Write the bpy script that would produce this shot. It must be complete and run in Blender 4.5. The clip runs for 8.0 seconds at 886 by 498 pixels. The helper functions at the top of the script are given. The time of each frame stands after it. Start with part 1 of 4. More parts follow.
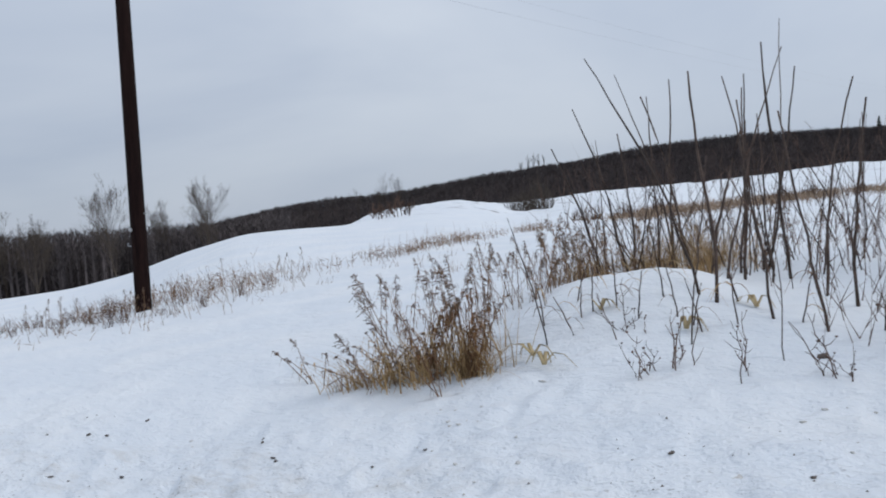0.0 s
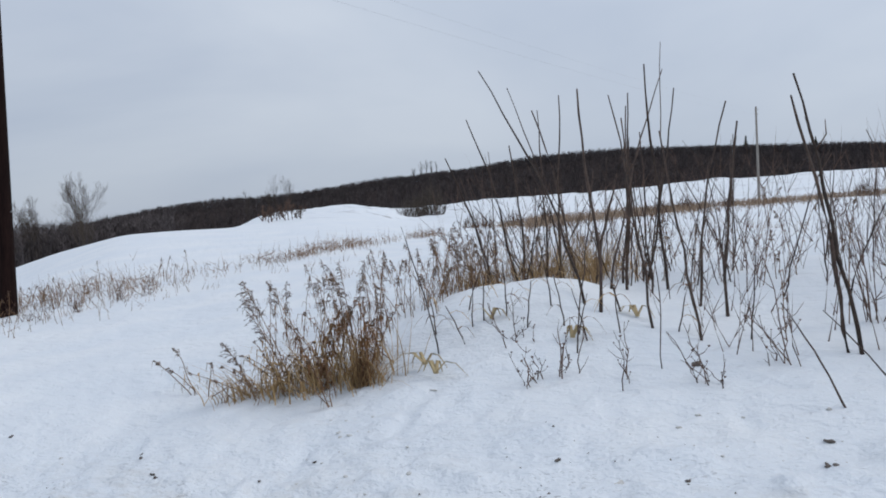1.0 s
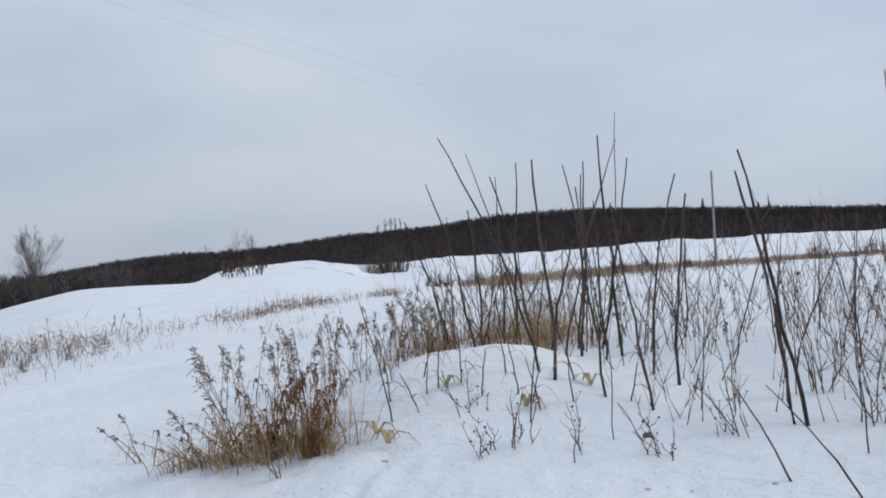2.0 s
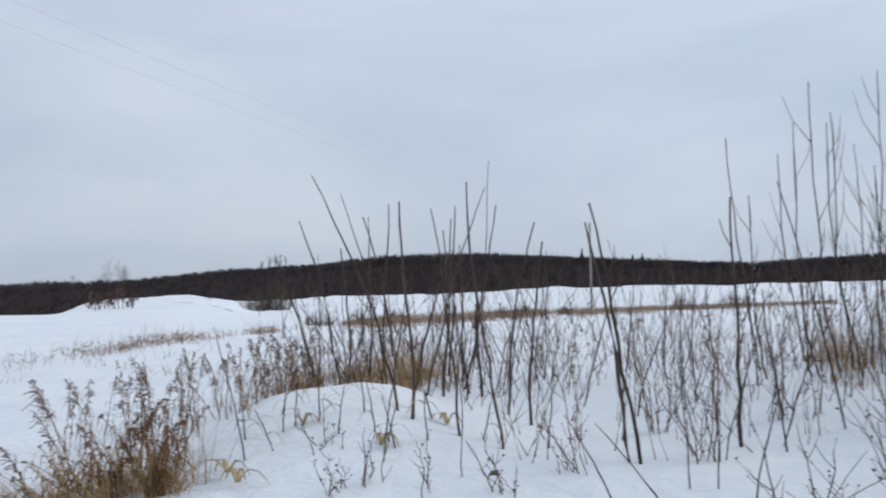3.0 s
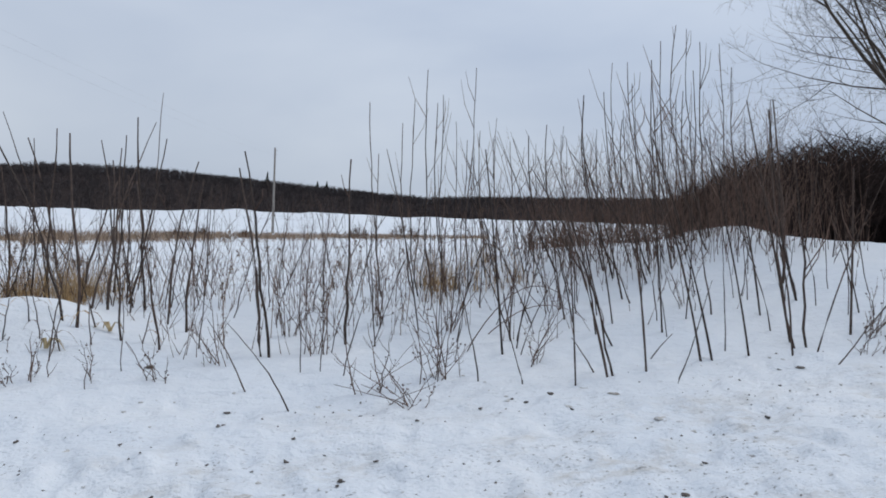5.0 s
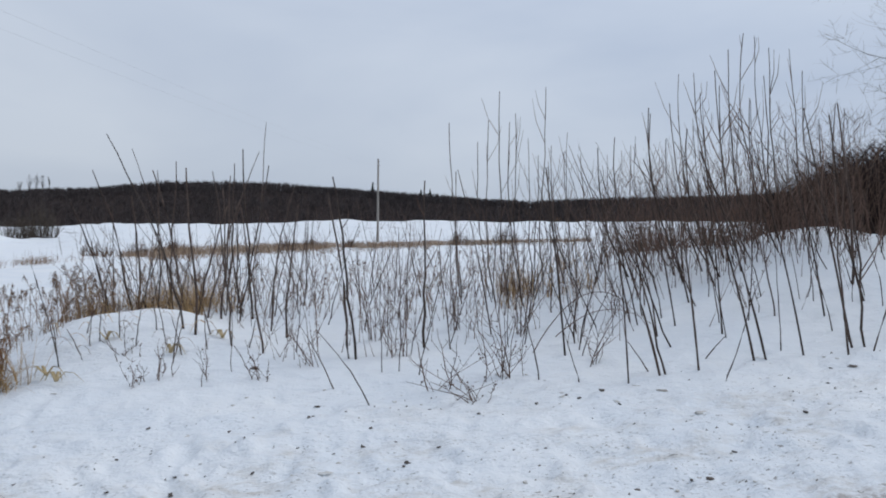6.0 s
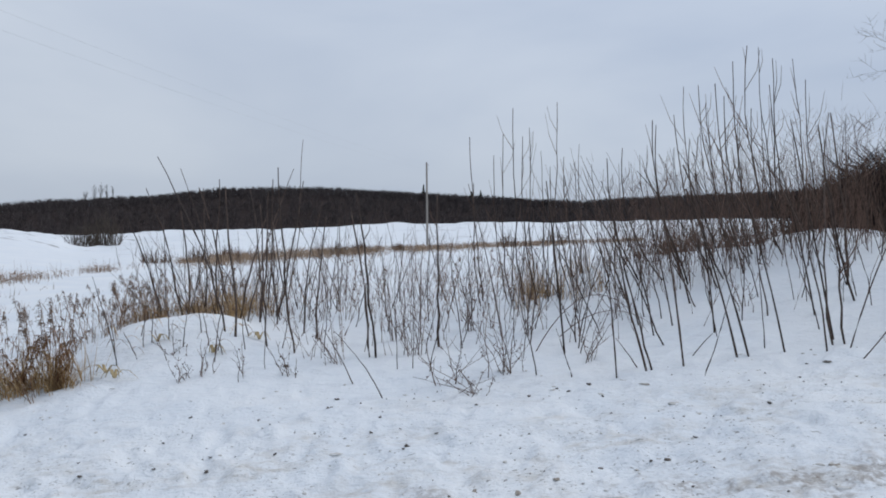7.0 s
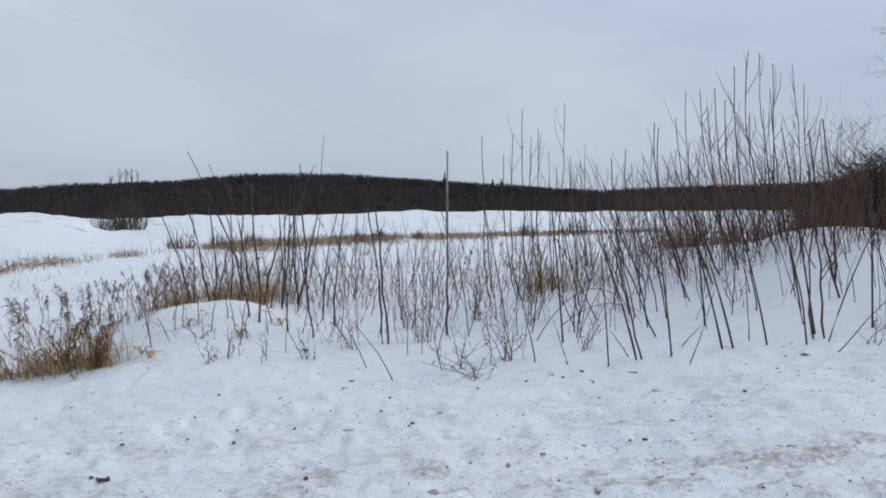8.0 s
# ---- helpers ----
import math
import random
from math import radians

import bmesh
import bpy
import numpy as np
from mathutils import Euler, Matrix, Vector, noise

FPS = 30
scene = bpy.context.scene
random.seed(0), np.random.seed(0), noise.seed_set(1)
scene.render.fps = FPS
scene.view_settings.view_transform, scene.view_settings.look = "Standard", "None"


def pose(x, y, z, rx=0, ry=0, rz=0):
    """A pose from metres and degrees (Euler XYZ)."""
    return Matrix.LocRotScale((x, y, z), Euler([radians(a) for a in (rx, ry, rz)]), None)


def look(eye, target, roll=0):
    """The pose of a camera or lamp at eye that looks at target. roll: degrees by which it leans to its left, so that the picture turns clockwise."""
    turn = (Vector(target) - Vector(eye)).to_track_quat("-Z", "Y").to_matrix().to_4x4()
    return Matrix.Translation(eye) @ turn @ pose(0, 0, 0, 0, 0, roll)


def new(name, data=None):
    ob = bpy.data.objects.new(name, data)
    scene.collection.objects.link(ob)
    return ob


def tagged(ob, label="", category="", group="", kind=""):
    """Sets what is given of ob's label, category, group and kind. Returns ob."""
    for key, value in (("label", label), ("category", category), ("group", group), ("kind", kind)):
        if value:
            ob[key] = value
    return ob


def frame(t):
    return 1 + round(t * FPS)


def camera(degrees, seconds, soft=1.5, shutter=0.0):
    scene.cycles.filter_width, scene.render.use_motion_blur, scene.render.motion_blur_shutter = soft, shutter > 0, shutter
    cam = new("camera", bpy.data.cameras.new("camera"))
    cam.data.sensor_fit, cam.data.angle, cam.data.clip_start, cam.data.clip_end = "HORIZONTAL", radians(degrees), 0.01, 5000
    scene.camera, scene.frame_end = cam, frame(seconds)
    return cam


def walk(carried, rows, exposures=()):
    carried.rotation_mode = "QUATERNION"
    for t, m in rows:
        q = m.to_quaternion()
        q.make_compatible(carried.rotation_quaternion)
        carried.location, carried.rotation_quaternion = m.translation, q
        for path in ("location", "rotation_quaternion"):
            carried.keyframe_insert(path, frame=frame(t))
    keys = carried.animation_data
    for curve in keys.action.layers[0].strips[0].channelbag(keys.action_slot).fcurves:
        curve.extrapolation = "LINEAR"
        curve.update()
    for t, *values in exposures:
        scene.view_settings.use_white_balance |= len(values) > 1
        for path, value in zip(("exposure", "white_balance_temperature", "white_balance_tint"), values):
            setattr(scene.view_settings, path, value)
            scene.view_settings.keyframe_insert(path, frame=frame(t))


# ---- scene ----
cam = camera(61.6, 8.0, soft=1.8, shutter=0.2)
PATH = [
    (0, (0.17, 2.195, 1.096), (-0.852, 3.912, 1.0), -4.7),
    (0.5, (0.162, 2.199, 1.103), (-0.704, 3.998, 0.994), -4.1),
    (1, (0.156, 2.2, 1.122), (-0.606, 4.047, 1.019), -3.4),
    (1.5, (0.185, 2.205, 1.17), (-0.54, 4.067, 1.095), -3.8),
    (1.7, (0.204, 2.214, 1.189), (-0.492, 4.089, 1.167), -3.4),
    (2.8, (0.332, 2.17, 1.177), (-0.156, 4.105, 1.301), -1.1),
    (3, (0.403, 2.162, 1.167), (0.036, 4.123, 1.313), -0.8),
    (3.5, (0.419, 1.931, 1.141), (0.471, 3.925, 1.293), -0.5),
    (4, (0.516, 1.608, 1.166), (0.831, 3.583, 1.22), 0.6),
    (4.2, (0.576, 1.41, 1.175), (0.986, 3.368, 1.201), 2.4),
    (5.3, (0.719, 0.611, 1.252), (1.186, 2.555, 1.2), 2.0),
    (5.5, (0.777, 0.462, 1.26), (1.165, 2.424, 1.236), 1.4),
    (6, (0.869, 0.141, 1.316), (1.056, 2.131, 1.277), 0.4),
    (6.5, (0.97, -0.226, 1.366), (1.051, 1.771, 1.316), -0.7),
    (7, (1.226, -0.564, 1.398), (1.273, 1.435, 1.363), -0.5),
    (7.5, (1.344, -0.835, 1.454), (1.364, 1.165, 1.408), -0.1),
    (8, (1.338, -1.123, 1.486), (1.33, 0.876, 1.418), 0.2),
]
walk(cam, [(t, look(eye, aim, lean)) for t, eye, aim, lean in PATH],
     [(0, 0.0), (1.5, -0.02), (3, 0.05), (3.5, 0.07), (4.2, 0.01), (5.5, -0.01), (8, -0.04)])

# ---- sky and light ----
world = bpy.data.worlds.new("overcast_sky")
scene.world = world
world.use_nodes = True
wn, wl = world.node_tree.nodes, world.node_tree.links
wn.clear()
w_out = wn.new("ShaderNodeOutputWorld")
w_bg = wn.new("ShaderNodeBackground")
w_sky = wn.new("ShaderNodeTexSky")
w_sky.sky_type = "NISHITA"
w_sky.sun_disc = False
w_sky.sun_elevation = radians(45)
w_sky.sun_rotation = radians(72)
w_co = wn.new("ShaderNodeTexCoord")
w_map = wn.new("ShaderNodeMapping")
w_map.inputs["Scale"].default_value = (1.0, 1.0, 3.2)
w_map.inputs["Location"].default_value = (0.35, 0.2, 0.1)
w_noise = wn.new("ShaderNodeTexNoise")
w_noise.inputs["Scale"].default_value = 1.5
w_noise.inputs["Detail"].default_value = 5.0
w_noise.inputs["Roughness"].default_value = 0.48
w_noise.inputs["Distortion"].default_value = 0.35
w_ramp = wn.new("ShaderNodeValToRGB")
w_ramp.color_ramp.elements[0].position, w_ramp.color_ramp.elements[0].color = 0.33, (0.425, 0.497, 0.625, 1)
w_ramp.color_ramp.elements[1].position, w_ramp.color_ramp.elements[1].color = 0.70, (0.585, 0.648, 0.745, 1)
# the cloud sheet is a little brighter overhead and a little greyer low down
w_sep = wn.new("ShaderNodeSeparateXYZ")
w_up = wn.new("ShaderNodeMapRange")
w_up.inputs["From Min"].default_value, w_up.inputs["From Max"].default_value = -0.05, 0.55
w_up.inputs["To Min"].default_value, w_up.inputs["To Max"].default_value = 0.94, 1.33
# and a little brighter on the side where the sun stands behind the cloud
w_side = wn.new("ShaderNodeMapRange")
w_side.inputs["From Min"].default_value, w_side.inputs["From Max"].default_value = -0.9, 0.9
w_side.inputs["To Min"].default_value, w_side.inputs["To Max"].default_value = 0.93, 1.09
w_both = wn.new("ShaderNodeMath")
w_both.operation = "MULTIPLY"
w_gain = wn.new("ShaderNodeVectorMath")
w_gain.operation = "SCALE"
w_mix = wn.new("ShaderNodeMix")
w_mix.data_type = "RGBA"
w_mix.inputs["Factor"].default_value = 0.94
w_dim = wn.new("ShaderNodeVectorMath")
w_dim.operation = "SCALE"
w_dim.inputs["Scale"].default_value = 0.1
wl.new(w_co.outputs["Generated"], w_map.inputs["Vector"])
wl.new(w_map.outputs["Vector"], w_noise.inputs["Vector"])
wl.new(w_noise.outputs["Fac"], w_ramp.inputs["Fac"])
wl.new(w_co.outputs["Generated"], w_sep.inputs["Vector"])
wl.new(w_sep.outputs["Z"], w_up.inputs["Value"])
wl.new(w_ramp.outputs["Color"], w_gain.inputs[0])
wl.new(w_sep.outputs["X"], w_side.inputs["Value"])
wl.new(w_up.outputs["Result"], w_both.inputs[0])
wl.new(w_side.outputs["Result"], w_both.inputs[1])
wl.new(w_both.outputs[0], w_gain.inputs["Scale"])
wl.new(w_sky.outputs["Color"], w_dim.inputs[0])
wl.new(w_dim.outputs["Vector"], w_mix.inputs["A"])
wl.new(w_gain.outputs["Vector"], w_mix.inputs["B"])
wl.new(w_mix.outputs["Result"], w_bg.inputs["Color"])
wl.new(w_bg.outputs["Background"], w_out.inputs["Surface"])
w_bg.inputs["Strength"].default_value = 0.95

sun = new("sun", bpy.data.lights.new("sun", "SUN"))
sun.data.energy, sun.data.angle, sun.data.color = 1.0, radians(25), (1.0, 0.97, 0.93)
sun.matrix_world = look((38, 12, 40), (0, 0, 0))


# ---- materials ----
def material(name, low, high, rough=0.85, scale=20.0, bump=0.0, bump_scale=60.0, vary=0.0, stretch=(1, 1, 1), island=False, gloss=0.25):
    """Two colours mixed by a coarse and a fine grain, with a little relief."""
    m = bpy.data.materials.new(name)
    m.use_nodes = True
    n, l = m.node_tree.nodes, m.node_tree.links
    b = n["Principled BSDF"]
    b.inputs["Roughness"].default_value = rough
    b.inputs["Specular IOR Level"].default_value = gloss
    co, mp = n.new("ShaderNodeTexCoord"), n.new("ShaderNodeMapping")
    mp.inputs["Scale"].default_value = stretch
    l.new(co.outputs["Object"], mp.inputs["Vector"])
    coarse, fine = n.new("ShaderNodeTexNoise"), n.new("ShaderNodeTexNoise")
    coarse.inputs["Scale"].default_value, fine.inputs["Scale"].default_value = scale, scale * 7
    coarse.inputs["Detail"].default_value = fine.inputs["Detail"].default_value = 3
    l.new(mp.outputs["Vector"], coarse.inputs["Vector"])
    l.new(mp.outputs["Vector"], fine.inputs["Vector"])
    add = n.new("ShaderNodeMath")
    add.operation = "MULTIPLY_ADD"
    add.inputs[1].default_value = 0.45
    l.new(fine.outputs["Fac"], add.inputs[0])
    half = n.new("ShaderNodeMath")
    half.operation = "MULTIPLY"
    half.inputs[1].default_value = 0.55
    l.new(coarse.outputs["Fac"], half.inputs[0])
    l.new(half.outputs[0], add.inputs[2])
    ramp = n.new("ShaderNodeValToRGB")
    ramp.color_ramp.elements[0].position, ramp.color_ramp.elements[0].color = 0.34, (*low, 1)
    ramp.color_ramp.elements[1].position, ramp.color_ramp.elements[1].color = 0.66, (*high, 1)
    l.new(add.outputs[0], ramp.inputs["Fac"])
    colour = ramp.outputs["Color"]
    if vary:
        if island:
            src = n.new("ShaderNodeNewGeometry").outputs["Random Per Island"]
        else:
            src = n.new("ShaderNodeObjectInfo").outputs["Random"]
        rng = n.new("ShaderNodeMapRange")
        rng.inputs["To Min"].default_value, rng.inputs["To Max"].default_value = 1 - vary, 1 + vary
        l.new(src, rng.inputs["Value"])
        sc = n.new("ShaderNodeVectorMath")
        sc.operation = "SCALE"
        l.new(colour, sc.inputs[0])
        l.new(rng.outputs["Result"], sc.inputs["Scale"])
        colour = sc.outputs["Vector"]
    l.new(colour, b.inputs["Base Color"])
    if bump:
        bp, nz = n.new("ShaderNodeBump"), n.new("ShaderNodeTexNoise")
        nz.inputs["Scale"].default_value = bump_scale
        nz.inputs["Detail"].default_value = 4
        bp.inputs["Strength"].default_value, bp.inputs["Distance"].default_value = bump, 0.02
        l.new(mp.outputs["Vector"], nz.inputs["Vector"])
        l.new(nz.outputs["Fac"], bp.inputs["Height"])
        l.new(bp.outputs["Normal"], b.inputs["Normal"])
    return m


def snow_material():
    """Packed snow with fine relief; grit and road dirt thrown over the verge in patches."""
    m = bpy.data.materials.new("snow")
    m.use_nodes = True
    n, l = m.node_tree.nodes, m.node_tree.links
    b = n["Principled BSDF"]
    b.inputs["Roughness"].default_value = 0.6
    b.inputs["Specular IOR Level"].default_value = 0.2
    co = n.new("ShaderNodeTexCoord")

    def noise_at(scale, detail, stretch=(1, 1, 1), rough=0.5):
        mp, nz = n.new("ShaderNodeMapping"), n.new("ShaderNodeTexNoise")
        mp.inputs["Scale"].default_value = stretch
        nz.inputs["Scale"].default_value, nz.inputs["Detail"].default_value = scale, detail
        nz.inputs["Roughness"].default_value = rough
        l.new(co.outputs["Object"], mp.inputs["Vector"])
        l.new(mp.outputs["Vector"], nz.inputs["Vector"])
        return nz.outputs["Fac"]

    def span(value, a, b_, c=0.0, d=1.0):
        rg = n.new("ShaderNodeMapRange")
        rg.interpolation_type = "SMOOTHSTEP"
        for key, v in (("From Min", a), ("From Max", b_), ("To Min", c), ("To Max", d)):
            rg.inputs[key].default_value = v
        l.new(value, rg.inputs["Value"])
        return rg.outputs["Result"]

    def times(u, v):
        mu = n.new("ShaderNodeMath")
        mu.operation = "MULTIPLY"
        l.new(u, mu.inputs[0])
        l.new(v, mu.inputs[1])
        return mu.outputs[0]

    def blend(fac, first, second):
        mx = n.new("ShaderNodeMix")
        mx.data_type = "RGBA"
        l.new(fac, mx.inputs["Factor"])
        if isinstance(first, tuple):
            mx.inputs["A"].default_value = first
        else:
            l.new(first, mx.inputs["A"])
        mx.inputs["B"].default_value = second
        return mx.outputs["Result"]

    sep = n.new("ShaderNodeSeparateXYZ")
    l.new(co.outputs["Object"], sep.inputs["Vector"])
    verge = span(sep.outputs["Y"], 6.3, 4.2)
    kerb = span(sep.outputs["Y"], 4.3, 3.5)
    soft = blend(span(noise_at(0.8, 4), 0.35, 0.7), (0.76, 0.79, 0.82, 1), (0.82, 0.835, 0.845, 1))
    patch = times(times(span(noise_at(1.6, 6, (0.7, 1.3, 1), 0.7), 0.45, 0.66, 0, 0.8), span(noise_at(8, 5, (0.6, 1.5, 1), 0.65), 0.34, 0.70)), verge)
    tan = blend(patch, soft, (0.46, 0.41, 0.34, 1))
    grit = times(times(span(noise_at(38, 3, (0.7, 1.3, 1)), 0.60, 0.69, 0, 0.8), span(noise_at(2.3, 3), 0.40, 0.60)), verge)
    gritty = blend(grit, tan, (0.16, 0.14, 0.12, 1))
    slush = times(times(span(noise_at(2.4, 6, (0.8, 1.1, 1), 0.7), 0.47, 0.62, 0, 0.7), span(noise_at(22, 5, (1, 1, 1), 0.65), 0.36, 0.60)), kerb)
    done = blend(slush, gritty, (0.22, 0.17, 0.13, 1))
    # far mounds: shaded cracks painted in as dark streaks, with bits of bare soil
    far = span(sep.outputs["Y"], 45, 60)
    streak = times(times(span(noise_at(0.33, 5, (0.5, 1.6, 2.0), 0.7), 0.58, 0.64, 0, 0.75), span(noise_at(0.05, 2), 0.42, 0.6)), far)
    done = blend(streak, done, (0.20, 0.18, 0.17, 1))
    l.new(done, b.inputs["Base Color"])
    coarse, fine = n.new("ShaderNodeBump"), n.new("ShaderNodeBump")
    coarse.inputs["Strength"].default_value, coarse.inputs["Distance"].default_value = 0.8, 0.08
    fine.inputs["Strength"].default_value, fine.inputs["Distance"].default_value = 0.5, 0.02
    l.new(noise_at(6, 5, (0.7, 1.3, 1), 0.6), coarse.inputs["Height"])
    l.new(noise_at(45, 4), fine.inputs["Height"])
    l.new(coarse.outputs["Normal"], fine.inputs["Normal"])
    l.new(fine.outputs["Normal"], b.inputs["Normal"])
    return m


SNOW = snow_material()
# hill ground coloured dark, standing in for massed trunks and the shade among them
DARK_FLOOR = material("dark_ground_under_trees", (0.028, 0.023, 0.023), (0.052, 0.041, 0.038), 1.0, 0.3, gloss=0.0)
FOREST = material("bare_wood_far", (0.050, 0.044, 0.045), (0.110, 0.094, 0.092), 1.0, 0.15, vary=0.5, island=True, gloss=0.0)
BARK = material("grey_brown_bark", (0.045, 0.035, 0.028), (0.12, 0.095, 0.075), 0.9, 8, 0.5, 30)
STEM = material("sapling_bark", (0.030, 0.022, 0.019), (0.105, 0.071, 0.055), 0.75, 14, 0.3, 80, vary=0.35)
TWIG = material("reddish_twig", (0.075, 0.047, 0.037), (0.18, 0.115, 0.085), 0.8, 14, vary=0.3)
THICKET = material("thicket_twigs", (0.016, 0.011, 0.0095), (0.046, 0.029, 0.023), 0.95, 1.2, vary=0.5, island=True)
BANK = material("rusty_bank_weeds", (0.05, 0.030, 0.021), (0.19, 0.11, 0.065), 0.95, 1.6, vary=0.5, island=True)
STRAW = material("dry_grass", (0.36, 0.215, 0.095), (0.62, 0.44, 0.225), 0.8, 9, vary=0.35, island=True)
WEED = material("dead_weed", (0.12, 0.068, 0.038), (0.30, 0.185, 0.105), 0.9, 9, vary=0.4, island=True)
PALEWEED = material("pale_field_weed", (0.17, 0.115, 0.078), (0.40, 0.29, 0.20), 0.9, 2, vary=0.4, island=True)
RUSSET = material("russet_dead_leaf", (0.14, 0.066, 0.034), (0.36, 0.19, 0.09), 0.9, 12, vary=0.4, island=True)
PLUME = material("dead_seed_head", (0.10, 0.068, 0.050), (0.24, 0.165, 0.115), 0.95, 30, vary=0.3, island=True)
LEAF = material("yellow_dry_leaf", (0.36, 0.27, 0.14), (0.56, 0.45, 0.27), 0.7, 15)
POLE = material("creosoted_pole", (0.006, 0.003, 0.003), (0.024, 0.012, 0.010), 0.95, 2.2, 0.6, 14, stretch=(6, 6, 0.5), gloss=0.1)
GREYPOLE = material("weathered_pole", (0.20, 0.18, 0.16), (0.34, 0.31, 0.28), 0.8, 2.0, 0.4, 14, stretch=(5, 5, 0.5))
METAL = material("galvanised_metal", (0.30, 0.31, 0.32), (0.48, 0.49, 0.50), 0.5, 20)
CABLE = material("grey_cable", (0.26, 0.26, 0.27), (0.36, 0.36, 0.37), 0.6, 5)
SLUSH = material("brown_slush", (0.20, 0.165, 0.13), (0.50, 0.46, 0.41), 0.85, 14, 0.6, 50)
STONE = material("gravel_stone", (0.055, 0.046, 0.040), (0.19, 0.165, 0.145), 0.9, 30, 0.4, 90, vary=0.4)
GRIT = material("road_grit", (0.05, 0.045, 0.04), (0.17, 0.145, 0.12), 0.95, 40, vary=0.5, island=True)
GLASS = material("brown_insulator", (0.05, 0.025, 0.018), (0.10, 0.05, 0.035), 0.25, 10)
EVERGREEN = material("dark_conifer", (0.010, 0.016, 0.010), (0.025, 0.036, 0.022), 0.9, 0.8, vary=0.3, island=True)
DIRTY = material("dirty_packed_snow", (0.46, 0.42, 0.37), (0.74, 0.75, 0.75), 0.8, 16, 0.6, 60)



# ---- lie of the land ----
ORIGIN = (0.5, 1.0)
# heights of the snow along rings round ORIGIN: degrees to the right of straight ahead, metres
RING_11 = ((-180, -.2), (-90, -.3), (-65, -.35), (-50, -.3), (-40, -.15), (-28, .1), (-15, .33), (0, .38), (12, .42), (16, .48),
           (18.4, .93), (25, 1.07), (30.3, 1.18), (32.6, 1.36), (37, 1.48), (39, 1.36), (42, 1.3), (60, 1.2), (90, .3), (180, -.2))
RING_35 = ((-180, -.2), (-90, -1.0), (-60.3, -1.5), (-56.4, -1.36), (-52.6, -0.82), (-49.0, 0.1), (-44.8, 0.86), (-41.4, 0.92), (-37, .87), (-31, .8), (-25, .3),
           (-15, .15), (0, .15), (16, .3), (30, .5), (60, .6), (180, -.2))
RING_100 = ((-180, 0), (-90, -8), (-61, -8), (-47, -6), (-40, -2.5), (-37.5, .5), (-35.5, 1.8), (-33.5, 2.1), (-29, 2.5), (-26.5, 1.5), (-25, .5), (-22, .5),
            (-18, 1.6), (-14, 1.5), (-9, .5), (0, .2), (12, .35), (25, .8), (60, .8), (180, 0))
RING_190 = ((-180, 0), (-90, -12), (-47, -11), (-40, -7), (-34, -1), (-29, 3.2), (-25, 2.0), (-17, 3.0), (-9, 3.7), (-3, 4.4),
            (5, 4.5), (14, 4.6), (28, 4.7), (40, 3.4), (90, 0), (180, 0))
SKYLINE = ((-180, 1), (-90, 1.2), (-61, 1.55), (-50, 1.3), (-42.5, 1.6), (-34, 1.7), (-27.5, 2.47), (-21, 2.9), (-15, 3.55), (-8, 3.68),
           (-2, 3.35), (4, 2.92), (12, 2.45), (18, 2.7), (30, 2.9), (90, 2), (180, 1))


def smooth(a, b, v):
    s = np.clip((v - a) / (b - a), 0, 1)
    return s * s * (3 - 2 * s)


def ring(table, az):
    knots = np.array(table, float)
    fine = np.arange(-180, 180.01, 0.5)
    level = np.interp(fine, knots[:, 0], knots[:, 1])
    level = np.convolve(np.pad(level, 2, "edge"), np.array([1, 2, 3, 2, 1]) / 9, "valid")
    return np.interp(az, fine, level)


def hilltop(az):
    """Height of the wooded hill's ground, where it is highest."""
    return np.maximum(1.2 + 420 * np.tan(np.radians(ring(SKYLINE, az))) - 2.6, 0.0)


def ground_z(x, y):
    x, y = np.asarray(x, float), np.asarray(y, float)
    dx, dy = x - ORIGIN[0], y - ORIGIN[1]
    r, az = np.hypot(dx, dy), np.degrees(np.arctan2(dx, dy))
    near = 0.03 + 0.08 * (np.clip(x, -4.0, 9.0) - 0.5) + 0.12 * (np.maximum(y, 3.6) - 6.0)
    near = near * smooth(-2.0, 3.0, y) - 0.2 * (1 - smooth(-2.0, 3.0, y))
    near = near + 0.2 * np.exp(-((x + 1.5) ** 2 + (y - 7.5) ** 2) / 1.7) + 0.05 * np.exp(-((x + 0.3) ** 2 + (y - 5.4) ** 2) / 1.0)
    near = near + 0.26 * np.exp(-((x + 1.72) / 0.85) ** 4) * np.exp(-((y - 8.1) / 0.75) ** 2)
    a, b, c, d = ring(RING_11, az), ring(RING_35, az), ring(RING_100, az), ring(RING_190, az)
    z = near + (a - near) * smooth(6.5, 11.0, r)
    z = z + (b - z) * smooth(11.0, 35.0, r)
    z = z + (c - z) * smooth(44.0, 95.0, r)
    z = z + (d - z) * smooth(115.0, 190.0, r)
    low = np.minimum(d, 0.5)
    z = z + (low - z) * smooth(194.0, 228.0, r)
    top = low + (np.maximum(hilltop(az), low) - low) * smooth(-62.0, -38.0, az)
    z = z + (top - z) * smooth(235.0, 430.0, r)
    return z * (1 - smooth(520.0, 900.0, r))


